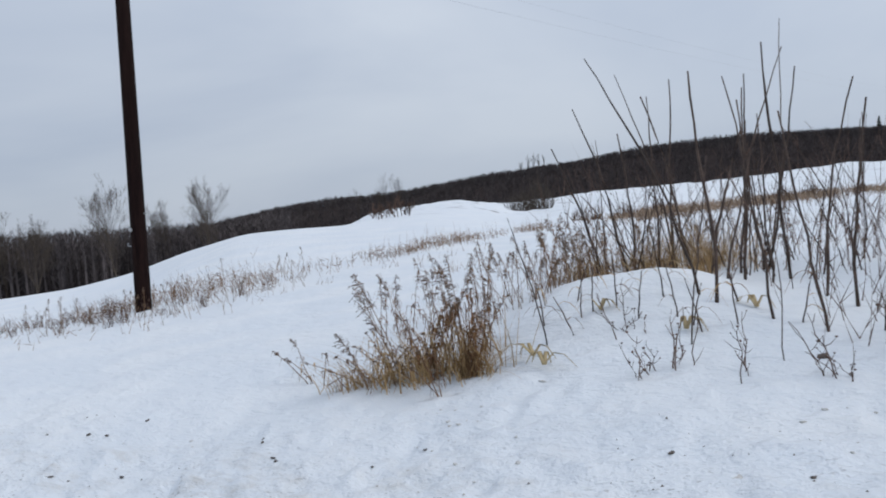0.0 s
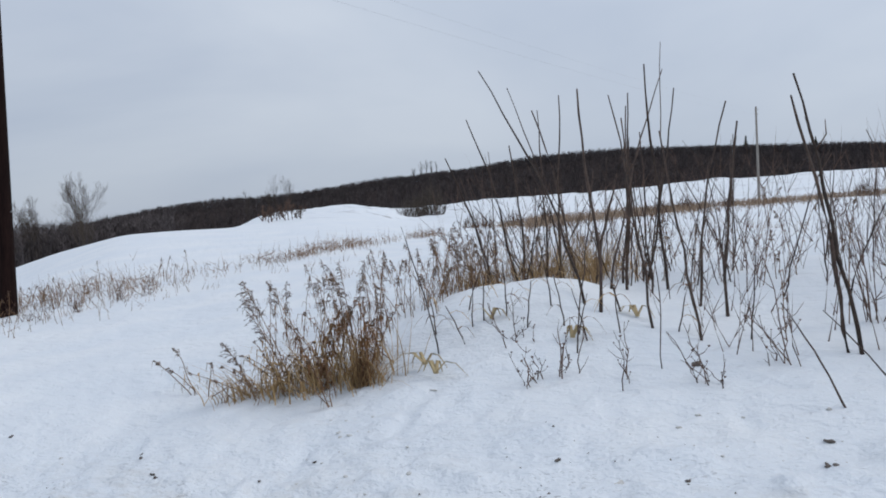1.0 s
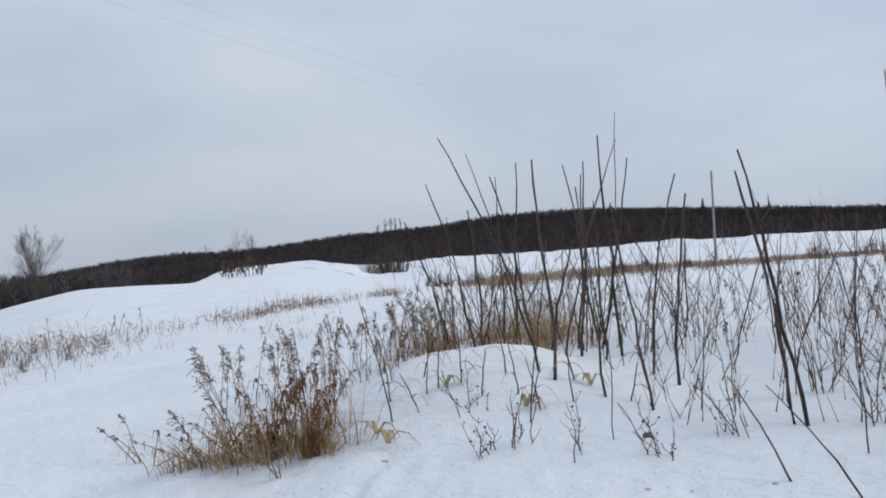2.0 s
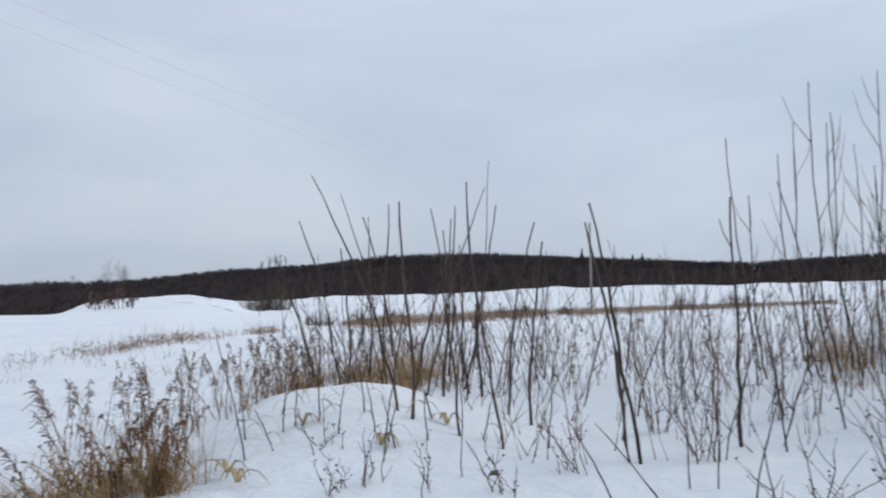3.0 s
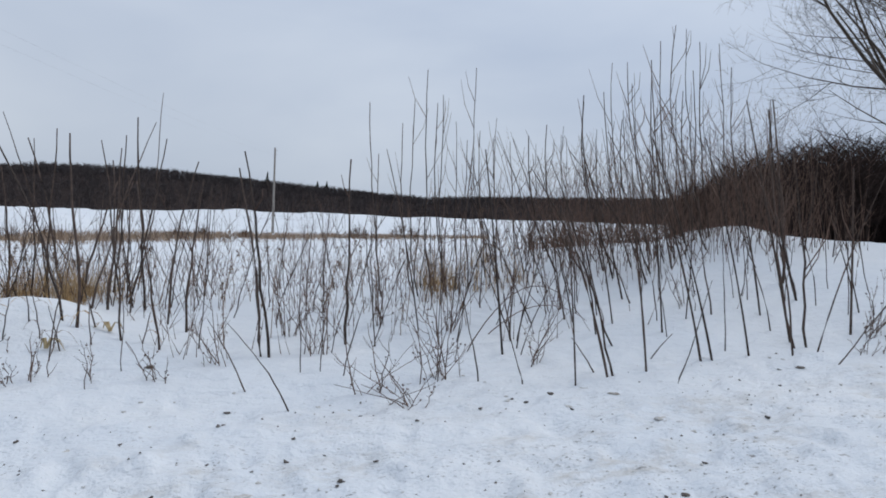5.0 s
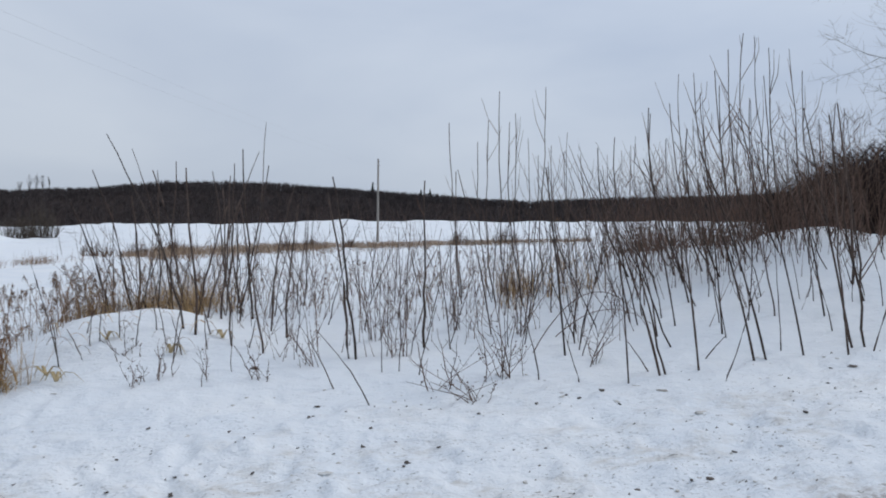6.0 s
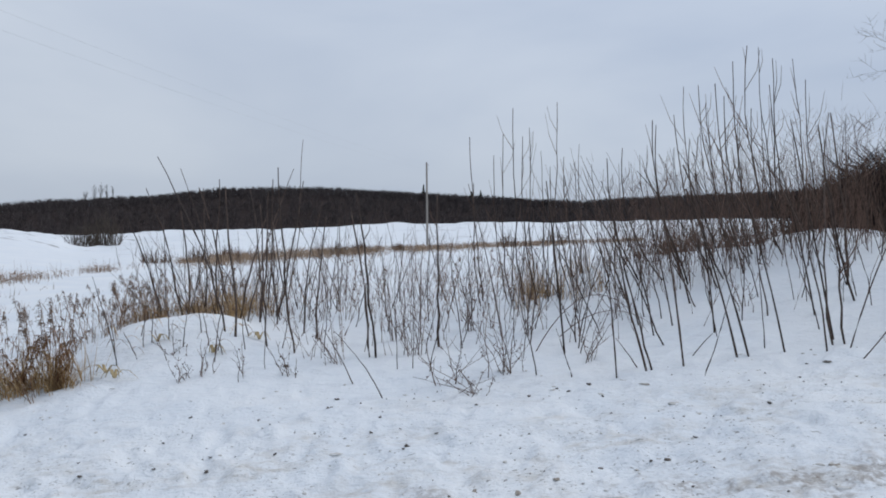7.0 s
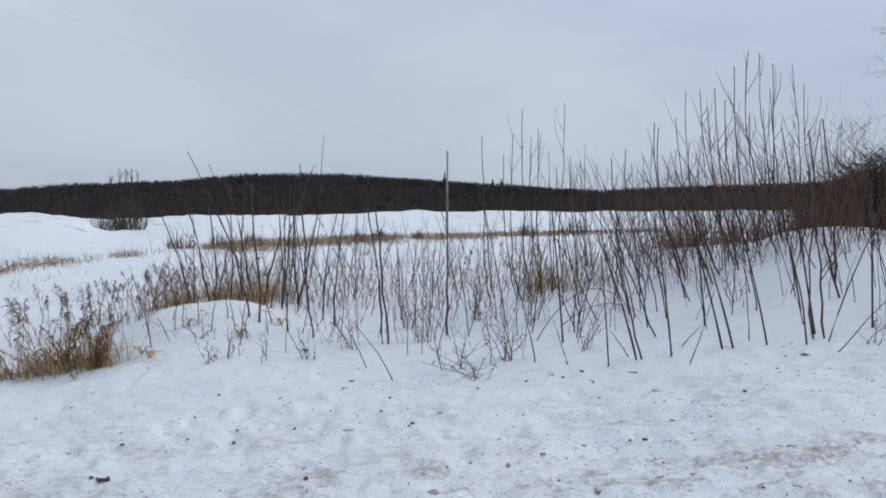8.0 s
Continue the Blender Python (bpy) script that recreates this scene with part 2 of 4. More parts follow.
# ---- building helpers ----
class Shape:
    """Collects tubes, blades and lumps, and links them as one mesh."""

    def __init__(self):
        self.v, self.f = [], []

    def tube(self, pts, radii, sides=5, cap=True):
        base = len(self.v)
        pts = [Vector(p) for p in pts]
        for i, p in enumerate(pts):
            way = (pts[min(i + 1, len(pts) - 1)] - pts[max(i - 1, 0)]).normalized()
            side = way.orthogonal().normalized() if abs(way.z) < 0.95 else way.cross(Vector((0, 1, 0))).normalized()
            other = way.cross(side)
            for k in range(sides):
                a = 2 * math.pi * k / sides
                self.v.append(p + (side * math.cos(a) + other * math.sin(a)) * radii[i])
        for i in range(len(pts) - 1):
            for k in range(sides):
                a, b = base + i * sides + k, base + i * sides + (k + 1) % sides
                self.f.append((a, b, b + sides, a + sides))
        if cap:
            self.f.append(tuple(base + k for k in reversed(range(sides))))
            self.f.append(tuple(base + (len(pts) - 1) * sides + k for k in range(sides)))

    def spike(self, a, b, r):
        """A slender three-sided cone."""
        self.tube((a, b), (r, r * 0.25), 3, False)

    def blade(self, pts, width, turn):
        """A grass blade: folded along its middle, tapering to its tip."""
        base = len(self.v)
        side = Vector((math.cos(turn), math.sin(turn), 0))
        fold = Vector((-math.sin(turn), math.cos(turn), 0)) * width * 0.35
        last = len(pts) - 1
        for i, p in enumerate(pts):
            w = width * (1 - 0.85 * i / last) * 0.5
            self.v += [Vector(p) - side * w, Vector(p) + fold * (1 - i / last), Vector(p) + side * w]
        for i in range(last):
            a = base + 3 * i
            self.f += [(a, a + 1, a + 4, a + 3), (a + 1, a + 2, a + 5, a + 4), (a + 3, a + 5, a + 2, a)]

    def lump(self, at, size, rng, rough=0.3, flat=0.6):
        """An uneven stone or clod, standing on its point `at`."""
        base, rings, seg = len(self.v), 4, 7
        at = Vector(at)
        self.v.append(at + Vector((0, 0, -size * 0.3)))
        for i in range(1, rings):
            p = math.pi * i / rings
            for k in range(seg):
                a = 2 * math.pi * k / seg
                q = size * (1 + rng.uniform(-rough, rough))
                self.v.append(at + Vector((math.sin(p) * math.cos(a) * q, math.sin(p) * math.sin(a) * q, (-math.cos(p) * flat + flat * 0.6) * q)))
        self.v.append(at + Vector((0, 0, size * flat * 1.5)))
        top = len(self.v) - 1
        for k in range(seg):
            self.f.append((base, base + 1 + (k + 1) % seg, base + 1 + k))
            self.f.append((top, base + 1 + (rings - 2) * seg + k, base + 1 + (rings - 2) * seg + (k + 1) % seg))
            for i in range(rings - 2):
                a, b = base + 1 + i * seg + k, base + 1 + i * seg + (k + 1) % seg
                self.f.append((a, b, b + seg, a + seg))

    def link(self, name, mat, parent=None, label="", smooth_faces=True):
        me = bpy.data.meshes.new(name)
        me.from_pydata([tuple(p) for p in self.v], [], self.f)
        me.materials.append(mat)
        if smooth_faces:
            me.polygons.foreach_set("use_smooth", [True] * len(me.polygons))
        ob = new(name, me)
        if parent:
            ob.parent = parent
        if label:
            tagged(ob, label=label)
        return ob


def base_at(name, x, y, label, category, group="", sink=0.0):
    """An Empty on the snow at x, y, to hold a thing's parts."""
    ob = new(name)
    ob.location = (x, y, float(ground_z(x, y)) - sink)
    return tagged(ob, label=label, category=category, group=group)


def bend(length, lean, sag, rng, steps=6, wob=0.0):
    """Points of a stalk that leaves the origin, leans by `lean` (x, y) at its tip and droops by `sag`."""
    pts, jx, jy = [], 0.0, 0.0
    for i in range(steps + 1):
        s = i / steps
        jx += rng.uniform(-wob, wob) * (i > 0)
        jy += rng.uniform(-wob, wob) * (i > 0)
        pts.append(Vector((lean[0] * s ** 1.15 + jx, lean[1] * s ** 1.15 + jy, length * s - sag * s * s * s)))
    return pts


def lump_noise(x, y):
    """Small unevenness of the trodden and thrown snow on the verge, and soft drifts beyond."""
    p = Vector((x, y, 0))
    near = 1.0 if y < 5 else max(0.25, 1 - (y - 5) / 2.5)
    z = noise.noise(p * 1.1) * 0.04 + noise.noise(p * 3.1) * 0.026 * near + noise.noise(p * 8.3) * 0.019 * near + noise.noise(p * 15.7) * 0.008 * near
    z += max(0.0, noise.noise(p * 5.3 + Vector((7, 3, 0))) - 0.12) * 0.08 * near
    z -= max(0.0, noise.noise(p * 4.3 + Vector((2, 8, 1))) - 0.22) * 0.09 * near
    if y < 4.0:
        rough = min(1.0, (4.0 - y) / 0.8)
        z += (noise.noise(p * 3.4 + Vector((1, 9, 2))) * 0.03 + abs(noise.noise(p * 7 + Vector((4, 1, 0)))) * 0.022 + noise.noise(p * 19 + Vector((3, 3, 7))) * 0.012) * rough
    return z


def build_ground():
    """One sheet of snow from under the camera to the horizon, with the wooded hill in it."""
    az = np.concatenate([np.arange(-180, -72, 4.0), np.arange(-72, 60, 0.35), np.arange(60, 180, 4.0)])
    r = [0.0]
    while r[-1] < 4500:
        r.append(r[-1] + (0.3 if r[-1] < 1.2 else max(0.045, 0.012 * r[-1]) if r[-1] < 60 else 0.035 * r[-1]))
    r = np.array(r[1:])
    A, R = np.meshgrid(np.radians(az), r)
    X, Y = ORIGIN[0] + R * np.sin(A), ORIGIN[1] + R * np.cos(A)
    Z = ground_z(X, Y)
    for i in range(len(r)):
        if r[i] < 30:
            fade = 1 - max(0.0, (r[i] - 12) / 18)
            for j in range(len(az)):
                Z[i, j] += lump_noise(X[i, j], Y[i, j]) * fade
        else:
            for j in range(len(az)):
                if r[i] < 230:
                    Z[i, j] += noise.noise(Vector((X[i, j] * 0.07, Y[i, j] * 0.07, 3))) * min(0.3, r[i] * 0.0016)
                if 55 < r[i] < 215 and az[j] < -12:
                    crag = noise.noise(Vector((X[i, j] * 0.28, Y[i, j] * 0.16, 1))) + 0.5 * noise.noise(Vector((X[i, j] * 0.75, Y[i, j] * 0.3, 6)))
                    Z[i, j] += crag * 0.42 * min(1.0, (r[i] - 55) / 25)
                if 90 < r[i] < 215:
                    Z[i, j] += (noise.noise(Vector((X[i, j] * 0.11, Y[i, j] * 0.05, 9))) * 0.35 + max(0.0, noise.noise(Vector((X[i, j] * 0.09, Y[i, j] * 0.05, 4))) - 0.3) * 1.8) * min(1.0, (r[i] - 90) / 60)
                    if 150 < r[i]:
                        Z[i, j] += max(0, noise.noise(Vector((X[i, j] * 0.045, 0.3, 5)))) * 0.9 + noise.noise(Vector((X[i, j] * 0.4, Y[i, j] * 0.02, 2))) * 0.55 * max(0, noise.noise(Vector((X[i, j] * 0.05, 0.4, 8))) + 0.25)
    n = len(az)
    verts = [(ORIGIN[0], ORIGIN[1], float(ground_z(*ORIGIN)))] + np.stack([X, Y, Z], -1).reshape(-1, 3).tolist()
    faces, slots = [], []
    for j in range(n):
        faces.append((0, 1 + (j + 1) % n, 1 + j))
        slots.append(0)
    for i in range(len(r) - 1):
        for j in range(n):
            k = (j + 1) % n
            faces.append((1 + i * n + j, 1 + i * n + k, 1 + (i + 1) * n + k, 1 + (i + 1) * n + j))
            # under the woods the ground takes the dark stand-in for shaded trunks
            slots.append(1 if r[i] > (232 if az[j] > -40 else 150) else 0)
    me = bpy.data.meshes.new("ground")
    me.from_pydata(verts, [], faces)
    me.materials.append(SNOW)
    me.materials.append(DARK_FLOOR)
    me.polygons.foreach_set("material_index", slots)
    me.polygons.foreach_set("use_smooth", [True] * len(faces))
    return tagged(new("ground", me), "snow-covered field and road verge with a dark wooded hill beyond", "ground", kind="structure")


build_ground()


# ---- far woods ----
def cones(name, starts, ends, radii, mat):
    """Very many slender three-sided cones as one mesh."""
    starts, ends, radii = np.asarray(starts), np.asarray(ends), np.asarray(radii)[:, None]
    way = ends - starts
    way = way / np.maximum(np.linalg.norm(way, axis=1, keepdims=True), 1e-9)
    side = np.cross(way, np.array([0.31, 0.95, 0.05]))
    side /= np.linalg.norm(side, axis=1, keepdims=True)
    other = np.cross(way, side)
    ring_pts = [starts + radii * (side * math.cos(a) + other * math.sin(a)) for a in (0, 2.0944, 4.1888)]
    verts = np.stack(ring_pts + [ends], 1).reshape(-1, 3)
    n = len(starts)
    first = np.arange(n)[:, None] * 4
    tri = np.array([[0, 1, 3], [1, 2, 3], [2, 0, 3]]).reshape(1, 9)
    faces = (first + tri).reshape(-1, 3)
    me = bpy.data.meshes.new(name)
    me.from_pydata(verts.tolist(), [], faces.tolist())
    me.materials.append(mat)
    return new(name, me)


def build_forest():
    """Bare deciduous trees standing close on the hill and down in the hollow."""
    rng = np.random.default_rng(5)
    starts, ends, radii = [], [], []
    spots = []
    while len(spots) < 14000:
        k = len(spots)
        if k < 2700:
            az, r = rng.uniform(-75, -42), rng.uniform(155, 250)
        elif k < 8400:
            az, r = rng.uniform(-48, 60), 235 + 200 * rng.random() ** 0.7
        else:
            az, r = rng.uniform(-58, 60), rng.uniform(385, 445)
        spots.append((az, r))
    for az, r in spots:
        a = math.radians(az)
        x, y = ORIGIN[0] + r * math.sin(a), ORIGIN[1] + r * math.cos(a)
        z = float(ground_z(x, y))
        if az < -42 and r < 251:
            h = (1.1 + r * math.tan(math.radians(float(ring(SKYLINE, az)))) - z) * rng.uniform(0.93, 1.08)
        else:
            h = rng.uniform(3.0, 5.0) * (1 + 0.3 * noise.noise(Vector((x * 0.04, y * 0.04, 0))))
        lean = rng.normal(0, 0.02, 2) * h
        top = np.array([x + lean[0], y + lean[1], z + h])
        foot = np.array([x, y, z - 0.3])
        starts.append(foot), ends.append(foot + (top - foot) * 0.8), radii.append(0.14 + 0.012 * h)
        for k in range(24):
            s = rng.uniform(0.02, 0.8)
            p = foot + (top - foot) * s
            turn, spread = rng.uniform(0, 6.283), rng.uniform(0.6, 2.3) * (1.1 - 0.5 * s)
            q = p + np.array([math.cos(turn) * spread, math.sin(turn) * spread, rng.uniform(0.8, 2.6) * (1.1 - 0.4 * s)])
            q[2] = min(q[2], top[2] - 0.25 * (spread - 0.7) ** 2 * 0.5 + rng.uniform(-0.4, 0.3))
            starts.append(p), ends.append(q), radii.append(rng.uniform(0.04, 0.11))
    ob = cones("far_woods", starts, ends, radii, FOREST)
    tagged(ob, "dark leafless deciduous woods covering a low hill", "woods", kind="stuff")


def bare_tree(name, x, y, height, spread, label, seed, trunk_r=0.2, levels=4, fork=0.3, lean=(0, 0), mat=None, fat=1.0, group="", wobble=0.12, reach=1.0, limbs=9):
    """A leafless tree: a tapered trunk that divides into limbs, branches and fine twigs."""
    rng = random.Random(seed)
    top = base_at(name, x, y, label, "tree", group, 0.05)
    trunk, crown = Shape(), Shape()

    def limb(shape, p, way, length, r, level):
        steps = 5 if level < 2 else 3
        pts, rad = [p.copy()], [r]
        d = way.copy()
        for i in range(steps):
            d = (d + Vector((rng.uniform(-1, 1), rng.uniform(-1, 1), rng.uniform(-0.5, 0.8))) * wobble + Vector((0, 0, 0.05))).normalized()
            pts.append(pts[-1] + d * length / steps)
            rad.append(r * (1 - 0.72 * (i + 1) / steps))
        shape.tube(pts, rad, 7 if level == 0 else 4 if level < 3 else 3, level < 2)
        if level >= levels:
            return
        count = (limbs, 6, 6, 5, 4)[level]
        for k in range(count):
            s = rng.uniform(fork if level == 0 else 0.25, 1.0)
            i = min(int(s * steps), steps - 1)
            at = pts[i].lerp(pts[i + 1], s * steps - i)
            along = (pts[i + 1] - pts[i]).normalized()
            side = along.orthogonal().normalized()
            side.rotate(Matrix.Rotation(rng.uniform(0, 6.283), 3, along))
            open_ = rng.uniform(0.5, 1.1) * spread
            nd = (along + side * open_ + Vector((0, 0, 0.12))).normalized()
            limb(crown, at, nd, length * rng.uniform(0.42, 0.68) * (1.15 - 0.45 * s) * (reach if level == 0 else 1.0), max(rad[i] * rng.uniform(0.4, 0.6), 0.004 * fat), level + 1)

    limb(trunk, Vector((0, 0, -0.1)), Vector((lean[0], lean[1], 1)).normalized(), height * 0.75, trunk_r, 0)
    trunk.link("trunk", mat or BARK, top)
    crown.link("crown", mat or BARK, top, "fine leafless branches and twigs")
    return top


def polar(az, r):
    a = math.radians(az)
    return ORIGIN[0] + r * math.sin(a), ORIGIN[1] + r * math.cos(a)


def conifer(az, r, height, seed):
    """A dark evergreen whose tip stands out of the woods."""
    rng = random.Random(seed)
    x, y = polar(az, r)
    top = base_at("conifer", x, y, "dark green conifer rising above bare woods", "tree", "conifers on the hill")
    t = Shape()
    t.tube(((0, 0, 0), (0, 0, height * 0.95)), (0.3, 0.04), 5)
    t.link("trunk", BARK, top)
    c = Shape()
    for k in range(150):
        s = rng.random() ** 0.8
        a, rad = rng.uniform(0, 6.283), (1 - s) * height * 0.22 + 0.25
        z = height * (0.15 + 0.85 * s)
        c.spike((0, 0, z), (math.cos(a) * rad, math.sin(a) * rad, z - 0.25 * rad), 0.22)
    c.link("crown", EVERGREEN, top)


build_forest()
for az_, r_, h_, sp_, sd_ in ((-59.2, 150, 14, 0.7, 3), (-54.2, 150, 19, 0.75, 4), (-51.6, 160, 15.5, 0.6, 5), (-47.9, 150, 18, 0.6, 6),
                              (-61.0, 158, 15, 0.75, 9)):
    bare_tree("bare_tree", *polar(az_, r_), h_, sp_, "tall leafless tree standing above the distant woods", sd_, 0.17, 4, 0.2, fat=2.6, group="lone trees by the woods", wobble=0.07, limbs=19)
for az_, h_, sd_ in ((-34.7, 15.5, 7), (-36.9, 14, 8), (-33.7, 14.5, 10), (-35.3, 13.5, 11), (-34.1, 15, 17)):
    bare_tree("bare_tree", *polar(az_, 300), h_, 0.45, "tall leafless tree standing above the distant woods", sd_, 0.13, 3, 0.25, fat=2.5, group="lone trees by the woods", wobble=0.05, limbs=8)
for az_, h_, sd_ in ((-22.9, 10.5, 12), (-23.35, 11.5, 15), (-23.75, 10.0, 13), (-24.3, 8.5, 14), (-22.5, 8.5, 16)):
    bare_tree("bare_tree", *polar(az_, 418), h_, 0.3, "leafless tree on the crest of the wooded hill", sd_, 0.16, 3, 0.12, fat=3, wobble=0.05, limbs=8)
conifer(0.0, 415, 8.5, 1)
conifer(4.4, 415, 7.2, 2)
conifer(3.7, 415, 6.5, 3)


# ---- utility poles and cables ----
def utility_pole(x, y, height, r0, r1, mat, label, arm=False, tilt=(0, 0)):
    top = base_at("utility_pole", x, y, label, "utility pole", "poles of the power line", 0.3)
    top.rotation_euler = (radians(tilt[0]), radians(tilt[1]), 0)
    s = Shape()
    s.tube([(0, 0, height * k / 10) for k in range(11)], [r0 + (r1 - r0) * k / 10 for k in range(11)], 18)
    s.link("shaft", mat, top)
    cap = Shape()
    cap.tube(((0, 0, height), (0, 0, height + 0.04)), (r1 * 1.05, r1 * 0.9), 14)
    cap.link("pole_cap", METAL, top)
    for k, dz in enumerate((0.35, 0.9)):
        ins = Shape()
        ins.tube(((r1, 0, height - dz), (r1 + 0.10, 0, height - dz), (r1 + 0.11, 0, height - dz), (r1 + 0.16, 0, height - dz)), (0.018, 0.018, 0.05, 0.04), 10)
        ins.link("insulator", GLASS, top)
    if arm:
        for z, turn in ((2.15, 0.3), (1.55, 3.6)):
            st = Shape()
            st.tube(((math.cos(turn) * r0 * 0.9, math.sin(turn) * r0 * 0.9, z), (math.cos(turn) * (r0 + 0.07), math.sin(turn) * (r0 + 0.07), z), (math.cos(turn) * (r0 + 0.07), math.sin(turn) * (r0 + 0.07), z + 0.06)), (0.012, 0.012, 0.012), 6)
            st.link("bracket", METAL, top)
        tag = Shape()
        tag.tube(((-0.03, -r0 * 0.97, 1.85), (-0.03, -r0 * 0.97 - 0.012, 1.85)), (0.045, 0.045), 4)
        tag.link("tag_plate", METAL, top, "small grey metal plate")
    return top


NEAR_POLE, FAR_POLE, NEXT_POLE = (-12.0, 11.35), (1.48, 100.8), (-42.0, -6.0)
utility_pole(*NEAR_POLE, 8.6, 0.15, 0.12, POLE, "dark creosoted wooden utility pole in the snowy verge", True, (-1.6, 0.7))
utility_pole(*FAR_POLE, 11.5, 0.17, 0.11, GREYPOLE, "weathered grey wooden utility pole out in the field")
utility_pole(*NEXT_POLE, 8.6, 0.178, 0.135, POLE, "dark creosoted wooden utility pole farther along the line")


def cable(a, b, za, zb, sag):
    s = Shape()
    p, q = Vector((*a, za)), Vector((*b, zb))
    pts = []
    for k in range(25):
        u = k / 24
        v = p.lerp(q, u)
        v.z -= sag * 4 * u * (1 - u)
        pts.append(v)
    s.tube(pts, [0.0021] * 25, 5)
    tagged(s.link("power_cable", CABLE), "thin dark overhead cable strung between wooden poles", "cable", "overhead cables")


za_, zb_, zc_ = (float(ground_z(*p)) for p in (NEAR_POLE, FAR_POLE, NEXT_POLE))
for dz_ in (0.65, 1.2):
    cable(NEAR_POLE, FAR_POLE, za_ + 8.6 - dz_, zb_ + 11.5 - dz_, 0.5)
    cable(NEAR_POLE, NEXT_POLE, za_ + 8.6 - dz_, zc_ + 8.6 - dz_, 0.35)


# ---- thicket on the bank ----
def build_thicket():
    rng = np.random.default_rng(11)
    starts, ends, radii = [], [], []
    for k in range(7600):
        az = 32.0 + 26 * rng.random() + rng.normal(0, 0.5)
        r = rng.uniform(13.5, 28)
        x, y = polar(az, r)
        if az < 34 and noise.noise(Vector((x * 0.55, y * 0.55, 2))) < -0.1:
            continue
        z = float(ground_z(x, y))
        limit = np.interp(az, [14, 18, 22, 25, 30, 33.5, 36, 39.5, 42, 58], [-1.2, -0.4, 0.2, 0.9, 2.4, 3.9, 5.3, 6.3, 6.7, 7.0])
        h = max(0.35, 1.25 + r * math.tan(math.radians(limit)) - z) * rng.uniform(0.5, 1.15)
        foot = np.array([x, y, z - 0.05])
        top = foot + np.array([rng.normal(0, 0.16) * h, rng.normal(0, 0.16) * h, h])
        starts.append(foot), ends.append(top), radii.append(rng.uniform(0.009, 0.022))
        for j in range(7):
            s = rng.uniform(0.2, 0.95)
            p = foot + (top - foot) * s
            turn, l = rng.uniform(0, 6.283), rng.uniform(0.25, 0.8)
            starts.append(p), ends.append(p + np.array([math.cos(turn) * l * 0.7, math.sin(turn) * l * 0.7, l * rng.uniform(0.1, 0.9)])), radii.append(rng.uniform(0.006, 0.013))
    tagged(cones("thicket", starts, ends, radii, THICKET), "dense reddish-brown leafless thicket on a snowy bank", "thicket", kind="stuff")


build_thicket()


def build_bank_weeds():
    """Broken fringe of low rusty weeds and twigs along the edge of the bank."""
    rng = np.random.default_rng(17)
    starts, ends, radii = [], [], []
    for k in range(3400):
        az = 18.5 + 13.5 * rng.random() ** 0.8
        r = rng.uniform(12.0, 17.5)
        x, y = polar(az, r)
        if noise.noise(Vector((x * 0.8, y * 0.8, 6))) < 0.16 - 0.010 * (az - 18) or rng.random() < 0.72:
            continue
        z = float(ground_z(x, y))
        h = rng.uniform(0.12, 0.9) * (1.0 + 0.02 * (az - 18))
        foot = np.array([x, y, z - 0.04])
        top = foot + np.array([rng.normal(0, 0.3) * h, rng.normal(0, 0.3) * h, h])
        starts.append(foot), ends.append(top), radii.append(rng.uniform(0.003, 0.007))
        for j in range(3):
            p = foot + (top - foot) * rng.uniform(0.2, 0.9)
            turn, l = rng.uniform(0, 6.283), rng.uniform(0.08, 0.26)
            starts.append(p), ends.append(p + np.array([math.cos(turn) * l, math.sin(turn) * l, l * rng.uniform(0.0, 0.8)])), radii.append(rng.uniform(0.003, 0.006))
    tagged(cones("bank_weeds", starts, ends, radii, BANK), "broken fringe of rusty-brown dead weeds on a snowy bank", "weeds", kind="stuff")


build_bank_weeds()
bare_tree("bare_tree", *polar(48.9, 23), 11, 1.6, "large spreading leafless tree behind the thicket", 21, 0.15, 5, 0.12, reach=1.6, limbs=29)
bare_tree("bare_tree", *polar(51, 31), 13, 1.4, "large spreading leafless tree behind the thicket", 24, 0.22, 4, 0.1, reach=1.4, limbs=18)


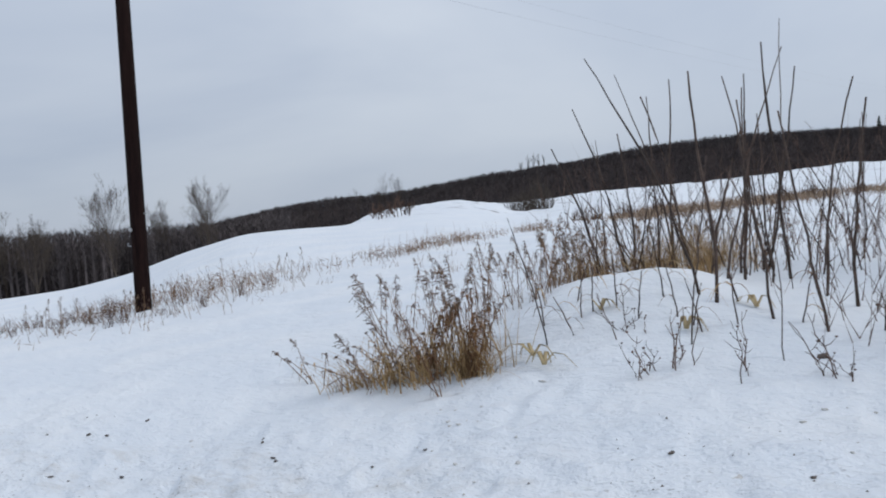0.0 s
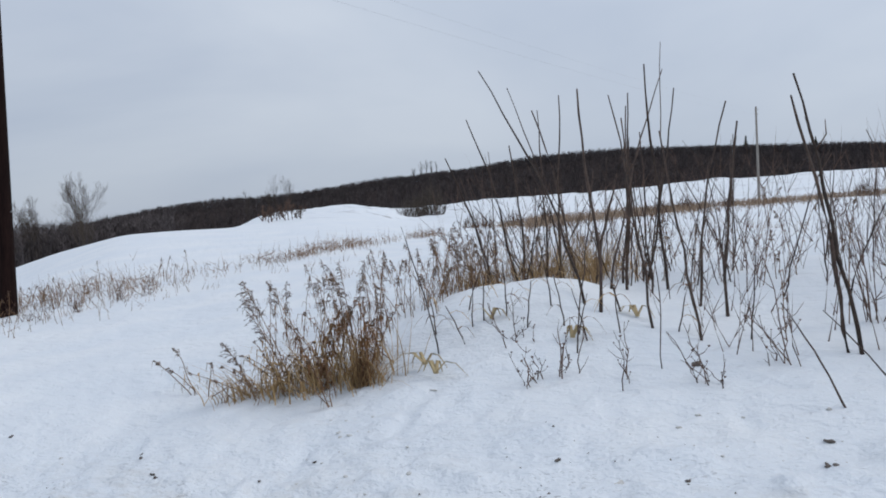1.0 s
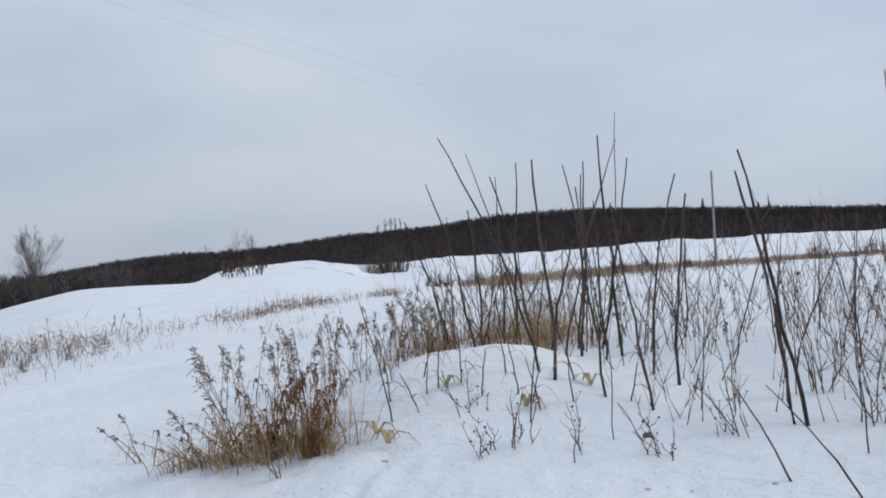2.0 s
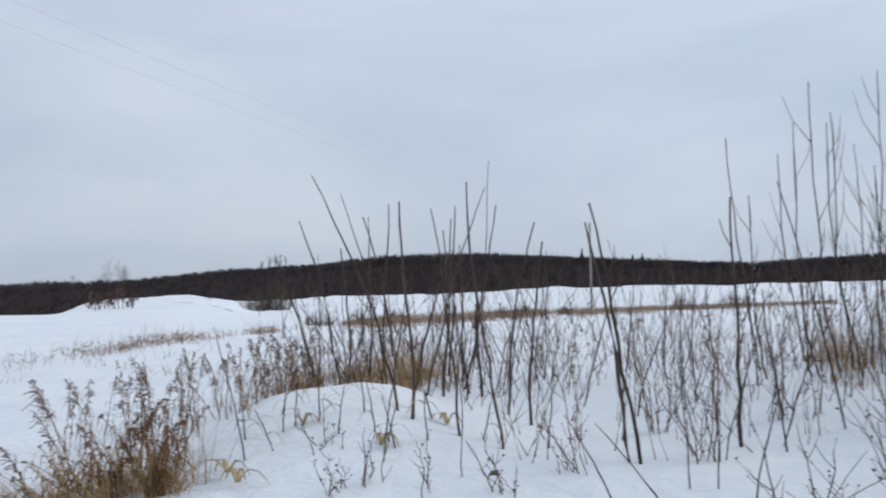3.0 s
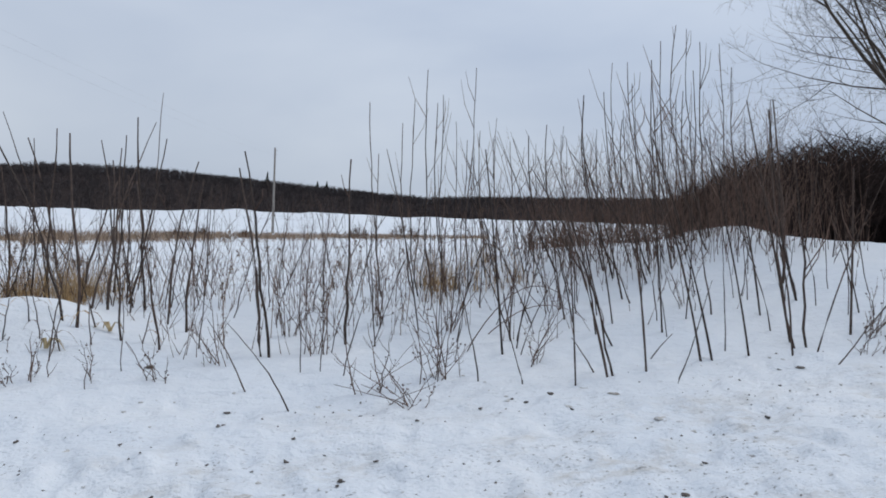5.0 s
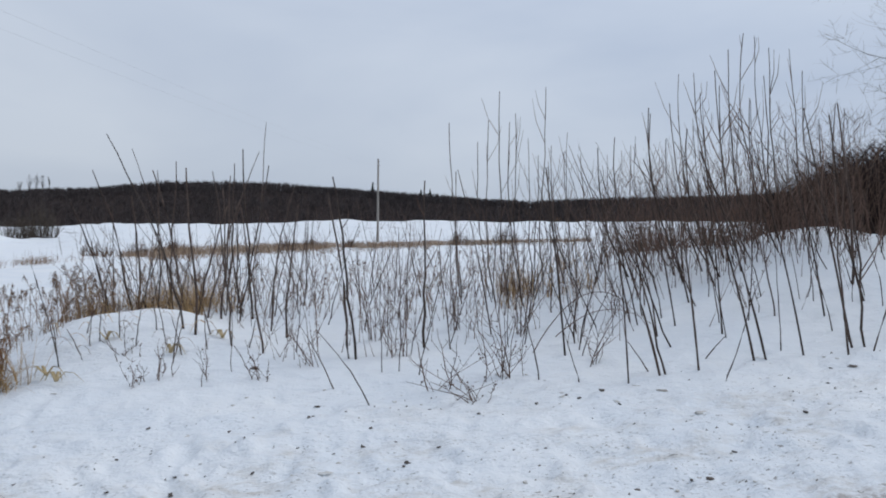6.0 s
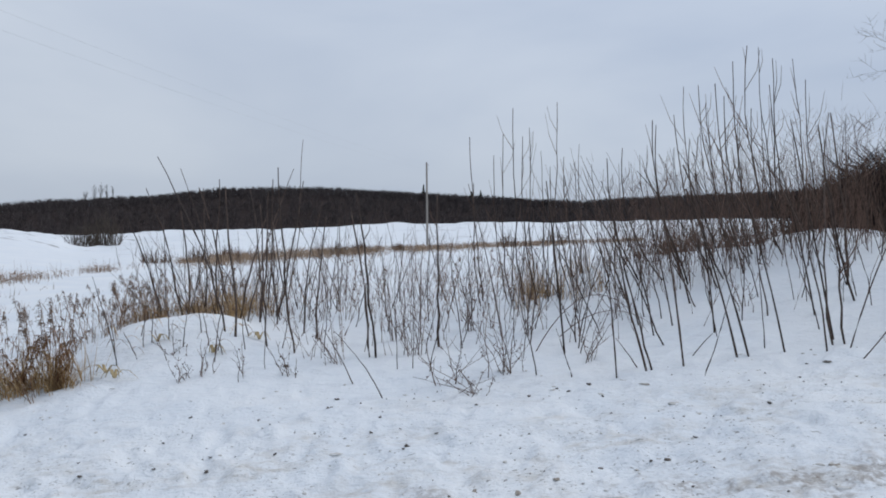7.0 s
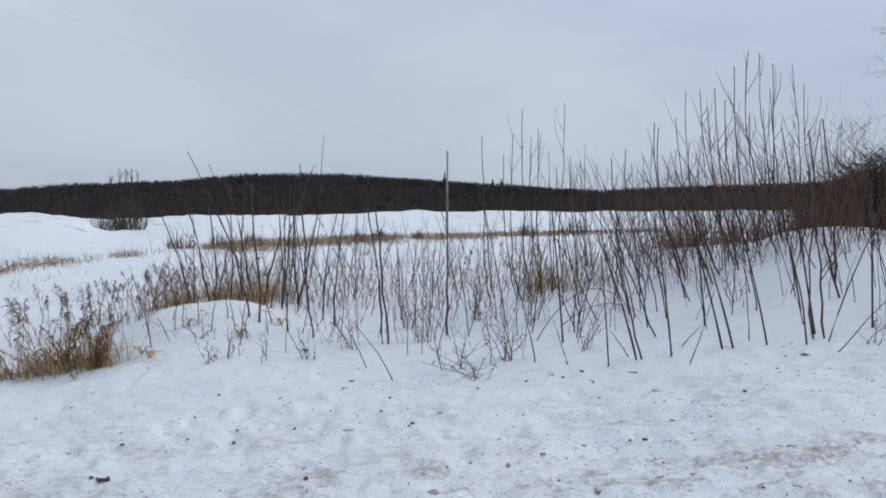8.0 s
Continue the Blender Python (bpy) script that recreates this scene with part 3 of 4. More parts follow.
# ---- weeds of the field ----
def build_field_weeds():
    """Brown strip of dead grass and weeds along the field's edge, and thin stubble before it."""
    rng = np.random.default_rng(3)
    line = ((-62, 16.5), (-49, 17), (-39, 17.5), (-33, 18.5), (-27, 22.5), (-21, 30), (-14.5, 40), (-7, 52), (-2, 62), (3, 72), (10, 90), (17, 110))
    starts, ends, radii = [], [], []
    k = 0
    while k < 8000:
        az = rng.uniform(-62, 17)
        if az < -18 and rng.random() < 0.8:
            continue
        r = np.interp(az, [p[0] for p in line], [p[1] for p in line])
        r *= 1 + rng.normal(0, 0.03 if -40 < az < -18 else 0.11 if az > -18 else 0.10)
        x, y = polar(az, r)
        if noise.noise(Vector((x * 0.35, y * 0.35, 0))) < (-0.02 if az > -16 else 0.08) and rng.random() < 0.86:
            continue
        z = float(ground_z(x, y))
        h = rng.uniform(0.15, 0.6) * (0.95 if az > -16 else 0.55)
        w = 0.004 + 0.00026 * r if az > -18 else 0.0024 + 0.0002 * r
        starts.append((x, y, z - 0.03)), ends.append((x + rng.normal(0, 0.2 if az > -18 else 0.07), y + rng.normal(0, 0.1), z + h * (1 if az > -18 or rng.random() < 0.8 else 1.8))), radii.append(w)
        if rng.random() < 0.5:
            starts.append((x, y, z + h * 0.5)), ends.append((x + rng.normal(0, 0.14), y + rng.normal(0, 0.1), z + h * 0.9)), radii.append(w)
        k += 1
    spot = np.array(starts)
    beyond = np.degrees(np.arctan2(spot[:, 0] - ORIGIN[0], spot[:, 1] - ORIGIN[1])) > -18
    for name, mask, mat, label in (("dry_weed_strip", beyond, PALEWEED, "strip of pale dead grass and weeds crossing the snow"),
                                   ("verge_weeds", ~beyond, WEED, "loose row of dead brown weeds along the field's edge")):
        tagged(cones(name, spot[mask], np.array(ends)[mask], np.array(radii)[mask], mat), label, "weeds", kind="stuff")
    starts, ends, radii = [], [], []
    for k in range(750):
        az, r = rng.uniform(-60, 10), rng.uniform(11, 20)
        if az < -34 and r < 14.5:
            continue
        x, y = polar(az, r)
        if noise.noise(Vector((x * 0.5, y * 0.5, 4))) < 0.05:
            continue
        z = float(ground_z(x, y))
        for j in range(3):
            h = rng.uniform(0.05, 0.26)
            dx, dy = rng.normal(0, 0.06, 2)
            starts.append((x + dx, y + dy, z - 0.02)), ends.append((x + dx * 2.2, y + dy * 2, z + h)), radii.append(0.005)
    tagged(cones("stubble", starts, ends, radii, WEED), "thin dead weed stubble poking through the snow", "weeds", kind="stuff")


build_field_weeds()


def low_bush(az, r, width, height, seed, label, mat=None, count=120):
    rng = random.Random(seed)
    x, y = polar(az, r)
    top = base_at("bush", x, y, label, "bush", "bushes in the field")
    s = Shape()
    for k in range(count):
        a, q = rng.uniform(0, 6.283), rng.random() ** 0.6 * width * 0.5
        tip = Vector((math.cos(a) * q, math.sin(a) * q, height * (1 - 2.6 * (q / width) ** 2) * rng.uniform(0.35, 1.15)))
        foot = Vector((tip.x * 0.8, tip.y * 0.8, -0.1))
        mid = foot.lerp(tip, 0.55) + Vector((rng.uniform(-1, 1), rng.uniform(-1, 1), 0)) * 0.06 * width
        th = 0.006 + r * 0.00028
        s.tube((foot, mid, tip), (th, th * 0.8, th * 0.4), 3, False)
        s.spike(mid, mid + Vector((rng.uniform(-1, 1) * 0.2 * width, rng.uniform(-1, 1) * 0.2 * width, rng.uniform(0.1, 0.4) * height)), th * 0.7)
    s.link("crown", mat or THICKET, top)


low_bush(-23.1, 97, 4.4, 4.6, 31, "dark leafless bush in a hollow of the snow", BARK, count=130)
low_bush(-24.5, 95, 4.2, 3.0, 30, "dark leafless bush in a hollow of the snow", BARK, count=90)
for az_, r_, w_, h_, sd_ in ((-6.2, 52, 1.5, 0.95, 32), (-4.4, 55, 1.2, 1.1, 33), (-14.2, 41, 1.1, 0.95, 34), (-19.5, 36, 1.3, 0.8, 35),
                             (7.0, 76, 2.2, 1.6, 36), (10.5, 86, 3.2, 2.0, 37), (-1.5, 62, 1.0, 0.8, 38), (-16.8, 38, 0.9, 0.85, 39)):
    low_bush(az_, r_, w_ * 1.25, h_, sd_, "small reddish-brown leafless bush in the weed strip", BANK, 60)
for k_ in range(11):
    q_ = random.Random(500 + k_)
    bare_tree("bare_sapling", *polar(-35.6 + 0.28 * k_ + q_.uniform(-.1, .1), 58 + q_.uniform(-3, 4)), q_.uniform(0.9, 1.7), 1.0, "small leafless sapling at the foot of a snow mound", 500 + k_, 0.04, 3, 0.05, fat=4, limbs=6, mat=TWIG,
              group="saplings by the mound")
for k_, (az_, r_) in enumerate(((21.5, 15.5), (24, 14), (27, 13.5), (29, 13))):
    low_bush(az_, r_, 1.1 + 0.15 * (k_ % 4), 0.55 + 0.12 * (k_ % 3), 80 + k_, "low tangle of reddish twigs at the edge of the thicket", TWIG, 26)


# ---- saplings of the verge ----
def sapling(x, y, lean_x, height, lean_y=0.0, thick=0.011, seed=0, twigs=2, label="", straight=False, sweep=False):
    """A thin woody stem stuck up through the snow, with knots, a few side twigs and a blunt tip."""
    rng = random.Random(seed * 7 + 1)
    top = base_at("sapling", x, y, label or "thin bare brown sapling stem standing in snow", "sapling", "saplings on the verge", 0.03)
    s = Shape()
    steps = 9
    pts, jx, jy = [], 0.0, 0.0
    for i in range(steps + 1):
        u = i / steps
        if not straight:
            jx += rng.uniform(-1, 1) * 0.016 * height
            jy += rng.uniform(-1, 1) * 0.016 * height
        fade = 1 - u * u * 0.9
        way = 1 - (1 - u) ** 2.3 if sweep else 0.7 * u + 0.3 * u * u
        pts.append(Vector((lean_x * way + jx * fade, lean_y * u + jy * fade, (height + 0.03) * u)))
    rad = [thick * 0.86 * (1.15 - 0.62 * i / steps) * rng.uniform(0.88, 1.2) for i in range(steps + 1)]
    s.tube(pts, rad, 6)
    stem = s.link("stem", STEM, top)
    for k in range(twigs):
        u = rng.uniform(0.3, 0.88)
        i = int(u * steps)
        at = pts[i].lerp(pts[i + 1], u * steps - i)
        a, l = rng.uniform(0, 6.283), min(rng.uniform(0.12, 0.36), (1 - u) * 0.95) * height
        out = Vector((math.cos(a) * 0.45, math.sin(a) * 0.45, 1)).normalized()
        t = Shape()
        mid = at + out * l * 0.5 + Vector((math.cos(a), math.sin(a), 0)) * l * 0.08
        t.tube((at, mid, at + out * l + Vector((lean_x, lean_y, 0)) * 0.1), (thick * 0.5, thick * 0.38, thick * 0.2), 4)
        t.link("twig", TWIG, stem)
    return top


# x, y of the foot, lean to the right, height, lean away
FRONT_STEMS = (
    (-.93, 7.54, -1.29, 2.12, 1.59), (-1.53, 9.42, -.59, 2.03, .28), (-2.07, 9.63, -.6, 1.81, .3), (-2.34, 9.6, -.51, 1.42, .1), (-.84, 7.58, -.13, 1.64, .14),
    (-1.62, 9.44, .1, 1.86, .0), (-1.7, 9.47, -.1, 1.77, .2), (-.45, 7.34, -.41, 1.76, 1.04), (-.95, 8.4, .42, 1.91, 1.09), (-.53, 8.83, -.1, 1.95, .09),
    (-.7, 9.2, .22, 1.84, .71), (-.96, 9.29, .06, 1.68, .3), (-.85, 10.5, .11, 2.6, 1.04), (-.22, 8.1, .26, 1.52, .05), (.64, 6.92, -.21, 1.55, .48), (.70, 6.88, -.24, 1.72, .77))
BACK_STEMS = (
    (-.13, 7.16, -.22, 1.37, .05), (-1.05, 10.20, 0.08, 1.87, 0.03), (-2.14, 10.10, -0.10, 1.48, -0.04), (-0.83, 8.65, 0.01, 1.46, 0.00), (-0.63, 8.62, -0.03, 1.35, -0.01),
    (0.01, 7.79, 0.10, 1.37, 0.04), (2.0, 9.6, -.13, 2.3, .4), (-1.18, 9.1, .3, 1.3, .2), (-1.42, 9.5, -.42, 1.75, .1))
SIDE_STEMS = (
    (2.55, 6.5, -.12, 1.68, .3), (2.04, 7.39, -.35, 1.63, 0), (1.38, 7.2, -.02, 1.58, 0),
    (3.98, 5.93, -.44, 1.5, .05), (4.09, 5.95, -.57, 1.7, .05), (4.41, 5.94, -.44, 1.7, .05), (4.72, 5.88, -.47, 1.6, .05), (3.47, 5.85, -.18, 1.4, .05), (4.07, 6.68, -.17, 1.6, .05),
    (3.13, 5.79, -.39, 1.2, .05), (3.2, 5.82, -.27, 1.0, .05), (2.85, 5.73, -.07, 1.0, .05), (3.78, 7.05, -.33, 1.5, .05), (4.89, 5.79, .65, 1.5, .05), (4.96, 6.02, -.15, 1.6, .05),
    (4.18, 7.66, -.5, 1.5, .05), (5.13, 6.8, -.34, 1.5, .05), (4.98, 6.19, -.1, 2.1, .6), (4.9, 6.0, .75, 2.32, 1.48), (5.5, 6.11, -.05, 1.4, 0))
# the tall group: x, y under the tip, height, how far the foot stands to its right
TALL_STEMS = (
    (5.39, 8.9, 2.69, .34), (5.53, 8.9, 2.62, .30), (5.71, 8.9, 2.42, .26), (5.94, 8.9, 2.36, .22), (5.21, 8.9, 2.56, .42), (4.66, 8.12, 2.36, .33),
    (4.69, 8.7, 2.36, .4), (4.52, 8.71, 2.37, .36), (3.97, 8.32, 2.04, .42), (4.3, 8.5, 2.05, .4), (4.12, 8.6, 1.95, .3), (4.85, 8.9, 2.1, .3),
    (5.05, 8.8, 2.15, .35), (5.75, 9.1, 2.1, .2), (6.08, 8.8, 2.05, .2), (3.72, 8.7, 1.72, .5), (3.55, 8.9, 1.6, .4), (4.4, 8.2, 1.75, .4), (5.2, 8.4, 1.9, .4))
# the slender group beyond the shrubs
SLENDER_STEMS = (
    (2.36, 8.9, 2.52, .12), (2.94, 9.0, 2.50, .02), (3.27, 9.18, 1.83, .15), (2.60, 9.1, 2.28, .08), (2.24, 8.95, 2.2, .1), (2.48, 8.8, 2.15, .15),
    (2.12, 9.0, 1.95, .2), (2.72, 9.0, 1.95, .05), (3.05, 9.1, 1.75, .1), (3.15, 8.9, 1.62, .1), (2.82, 8.8, 1.7, -.05), (1.85, 9.0, 1.6, .1), (3.4, 9.0, 1.55, .2))
SHORT_STEMS = (
    (4.79, 5.49, .56, .6), (3.51, 5.49, .24, .75), (2.68, 6.47, .32, .7), (4.3, 6.11, -.07, .9), (3.62, 6.1, .2, .2),
    (2.49, 5.83, -.14, .42), (.57, 6.17, -.28, .5), (.84, 5.78, -.4, .55), (-.84, 7.04, -.1, .36), (-1.73, 7.25, .02, .34),
    (.15, 7.27, .04, .65), (5.35, 5.4, -.2, .7), (3.1, 5.95, -.2, .25), (2.2, 6.0, -.2, .8), (1.25, 6.3, .15, .6))
seed_ = 100
for x_, y_, lx_, h_, ly_ in FRONT_STEMS + BACK_STEMS:
    seed_ += 1
    sapling(x_, y_, lx_, h_, ly_, random.Random(seed_).uniform(0.009, 0.0145), seed_, seed_ % 4 == 0)
for x_, y_, lx_, h_, ly_ in SIDE_STEMS:
    seed_ += 1
    sapling(x_, y_, lx_, h_, ly_, random.Random(seed_).uniform(0.007, 0.0125), seed_, seed_ % 3, straight=seed_ % 4 > 0)
for x_, y_, h_, f_ in TALL_STEMS:
    seed_ += 1
    q_ = random.Random(seed_)
    sapling(x_ + f_, y_, -f_, h_ + float(ground_z(x_, y_) - ground_z(x_ + f_, y_)), q_.uniform(0, .1), q_.uniform(0.008, 0.0115), seed_, 2 + seed_ % 3,
            "tall thin sapling with many upright twigs standing in snow", sweep=True)
for x_, y_, h_, f_ in SLENDER_STEMS:
    seed_ += 1
    q_ = random.Random(seed_)
    sapling(x_ + f_, y_, -f_, h_ + float(ground_z(x_, y_) - ground_z(x_ + f_, y_)), q_.uniform(0, .1), q_.uniform(0.0065, 0.009), seed_, 3 + seed_ % 3,
            "slender upright sapling with fine twigs standing in snow", sweep=True)
sapling(5.74, 7.3, -.1, 1.86, .14, 0.015, 871, 1, "stout sapling with a blunt broken tip in snow")
sapling(5.62, 6.9, -.34, 1.8, .1, 0.013, 872, 1, "stout sapling with a blunt broken tip in snow")
rng_ = random.Random(44)
for k_ in range(20):
    seed_ += 1
    x_ = 3.2 + 3.2 * rng_.random()
    sapling(x_ + .15, rng_.uniform(8.2, 10.0), rng_.gauss(-.22, .16), rng_.uniform(1.1, 1.5) + 0.28 * (x_ - 3.2) - max(0, x_ - 5.5) * 0.8, rng_.gauss(0, .1), rng_.uniform(0.005, 0.008), seed_, rng_.randint(2, 5),
            "tall thin sapling with many upright twigs standing in snow", sweep=True)
sapling(-1.89, 6.96, -0.19, 0.89, -0.08, 0.006, 873, 1)
for x_, y_, lx_, h_ in SHORT_STEMS:
    seed_ += 1
    sapling(x_, y_, lx_, h_, 0, 0.0055, seed_, 0, "short bare twig leaning out of the snow")

rng_ = random.Random(66)
for k_ in range(28):
    x_, y_ = rng_.uniform(2.6, 6.8), rng_.uniform(6.1, 8.4)
    h_ = rng_.uniform(0.8, 1.6)
    seed_ += 1
    sapling(x_ + 0.12, y_, rng_.gauss(-0.3, 0.24) * h_, h_, rng_.uniform(-0.05, 0.2), rng_.uniform(0.0045, 0.0085), seed_, rng_.choice((0, 1, 1, 2, 3)), "bare brown sapling stem leaning over the snow bank")

for k_ in range(34):
    x_, y_ = rng_.uniform(-2.3, 0.2), rng_.uniform(8.9, 10.2)
    h_ = rng_.uniform(0.6, 1.45)
    seed_ += 1
    sapling(x_, y_, rng_.gauss(-0.14, 0.28) * h_, h_, rng_.uniform(-0.1, 0.2), rng_.uniform(0.0045, 0.008), seed_, rng_.choice((0, 1, 1, 2)), "bare brown sapling stem leaning over the snow bank")

# the many thinner shoots among them
rng_ = random.Random(77)
made_ = 0
while made_ < 150:
    y_ = rng_.uniform(6.4, 11.0)
    x_ = rng_.uniform(-2.2, 7.0) * (0.75 + 0.03 * y_)
    if y_ < 8.0 and (x_ < -1.2 or (x_ > 2.9 and rng_.random() < 0.25)):
        continue
    if -3 < x_ < 0.2 and y_ < 8.6 and rng_.random() < 0.7:
        continue
    right_ = x_ > 3.0
    h_ = rng_.uniform(0.7, 1.45) * (1.15 if right_ else 0.95)
    seed_ += 1
    made_ += 1
    sapling(x_, y_, rng_.gauss(-0.13 if right_ else 0.0, 0.24) * h_, h_, rng_.gauss(0, 0.12), rng_.uniform(0.0035, 0.007), seed_, rng_.choice((0, 1, 2, 2, 3, 4)),
            "thin brown shoot standing among taller saplings in snow")


def build_undergrowth():
    """Fine forked shoots past counting that fill the gaps between the saplings."""
    rng = random.Random(91)
    starts, ends, radii = [], [], []
    n = 0
    while n < 590:
        y = rng.uniform(6.8, 12.5)
        x = rng.uniform(-2.6, 7.5) * (0.75 + 0.03 * y)
        if y < 8.2 and (x < -0.2 or (x > 3.0 and rng.random() < 0.6)):
            continue
        if not 1 < x < 3.3 and rng.random() < 0.35:
            continue
        n += 1
        h = rng.uniform(0.4, 1.35)
        p = Vector((x, y, float(ground_z(x, y)) - 0.03))
        d = Vector((rng.gauss(0, 0.33), rng.gauss(0, 0.2), 1)).normalized()
        r = rng.uniform(0.0032, 0.006)
        for i in range(4):
            q = p + d * h / 4
            starts.append(tuple(p)), ends.append(tuple(q + d * 0.03)), radii.append(r * (1 - 0.18 * i))
            if i and rng.random() < 0.75:
                e = (d + Vector((rng.uniform(-1, 1), rng.uniform(-1, 1), 0.2)) * 0.75).normalized()
                starts.append(tuple(p)), ends.append(tuple(p + e * h * rng.uniform(0.2, 0.42))), radii.append(r * 0.6)
            p = q
            d = (d + Vector((rng.gauss(0, 0.1), rng.gauss(0, 0.1), 0.05))).normalized()
    # dense red-brown side twigs between knee and head height round the tall saplings
    for k in range(600):
        x, y = rng.uniform(3.8, 7.6), rng.uniform(8.0, 10.8)
        z = float(ground_z(x, y))
        p = Vector((x, y, z + rng.uniform(0.3, 1.0 + 0.12 * (x - 3.8))))
        e = Vector((rng.gauss(0, 0.35), rng.gauss(0, 0.3), rng.uniform(0.35, 1.0)))
        q = p + e * rng.uniform(0.3, 0.7)
        starts.append((x - e.x * 0.2, y - e.y * 0.2, z - 0.02)), ends.append(tuple(q)), radii.append(rng.uniform(0.003, 0.005))
        for j in range(2):
            f = p.lerp(q, rng.random())
            starts.append(tuple(f)), ends.append(tuple(f + Vector((rng.gauss(0, 0.14), rng.gauss(0, 0.14), rng.uniform(0.08, 0.3))))), radii.append(0.0026)
    tagged(cones("undergrowth", starts, ends, radii, TWIG), "tangle of fine brown shoots between the saplings", "undergrowth", kind="stuff")


build_undergrowth()


def fan_shrub(x, y, count, height, spread, seed, label, droop=0.0, lean=0.0):
    """A small shrub whose shoots straggle out of one foot."""
    rng = random.Random(seed)
    top = base_at("shrub", x, y, label, "shrub", "shrubs on the verge", 0.03)
    for k in range(count):
        s = Shape()
        a, q = rng.uniform(0, 6.283), spread * rng.uniform(0.1, 1.0)
        h = height * rng.uniform(0.35, 1.05)
        foot = Vector((rng.gauss(0, 0.05), rng.gauss(0, 0.05), 0))
        pts = [foot + p for p in bend(h, (math.cos(a) * q + lean, math.sin(a) * q * 0.6), droop * h * rng.random(), rng, 6, 0.018)]
        r = rng.uniform(0.003, 0.0055)
        s.tube(pts, [r * (1 - 0.1 * i) for i in range(7)], 4)
        for j in range(4):
            i = rng.randint(1, 5)
            l = 0.25 * h * rng.uniform(0.5, 1.3)
            e = pts[i] + Vector((rng.uniform(-1, 1) * l * 0.8, rng.uniform(-1, 1) * l * 0.6, l * rng.uniform(0.3, 1)))
            s.tube((pts[i], pts[i].lerp(e, 0.5) + Vector((0, 0, -0.1 * l)), e), (r * 0.6, r * 0.5, r * 0.3), 3)
            if rng.random() < 0.5:
                s.lump(e, rng.uniform(0.004, 0.009), rng, 0.4, 0.8)
        s.link("shoot", TWIG, top)


for x_, y_, n_, h_, sp_, ln_ in ((1.62, 5.62, 9, .5, .55, -.14), (1.4, 5.9, 6, .6, .5, .12), (1.85, 6.05, 5, .7, .5, -.05), (1.95, 6.1, 8, .9, .65, .1), (-.05, 6.45, 7, .42, .12, -.1), (-1.05, 6.45, 6, .36, .09, -.05),
                                 (-.9, 6.5, 4, .42, .06, .02), (-.52, 6.5, 4, .40, .05, 0), (5.6, 6.0, 9, .6, .5, .1), (1.1, 6.9, 8, .9, .4, 0), (2.3, 7.3, 9, 1.0, .5, 0),
                                 (.35, 6.75, 7, .7, .3, -.1), (-1.35, 7.0, 6, .4, .2, 0), (2.75, 6.3, 7, .55, .35, .1), (3.4, 7.6, 8, .8, .4, -.1), (.9, 7.6, 9, .9, .4, 0),
                                 (1.7, 7.7, 9, .9, .45, 0), (4.6, 7.2, 7, .6, .35, 0), (5.3, 5.7, 6, .4, .25, .1)):
    seed_ += 1
    fan_shrub(x_, y_, n_, h_, sp_, seed_, "straggling shrub of bare brown twigs growing out of snow", 0.1, ln_)


def arching_cane(x, y, over, height, seed):
    """A long cane that bows over and comes down again."""
    rng = random.Random(seed)
    top = base_at("cane", x, y, "thin bowed cane arching over the snow", "cane", "arching canes", 0.03)
    s = Shape()
    pts = []
    for i in range(15):
        u = i / 14
        pts.append(Vector((over * u, 0.15 * u + rng.uniform(-0.008, 0.008), height * (1 - (1.55 * u - 0.85) ** 2 / 0.7225))))
    s.tube(pts, [0.0055 * (1 - 0.045 * i) for i in range(15)], 5)
    s.link("stem", TWIG, top)


arching_cane(2.28, 6.68, 1.17, 0.58, 1)
arching_cane(2.57, 7.11, 1.11, 0.30, 2)


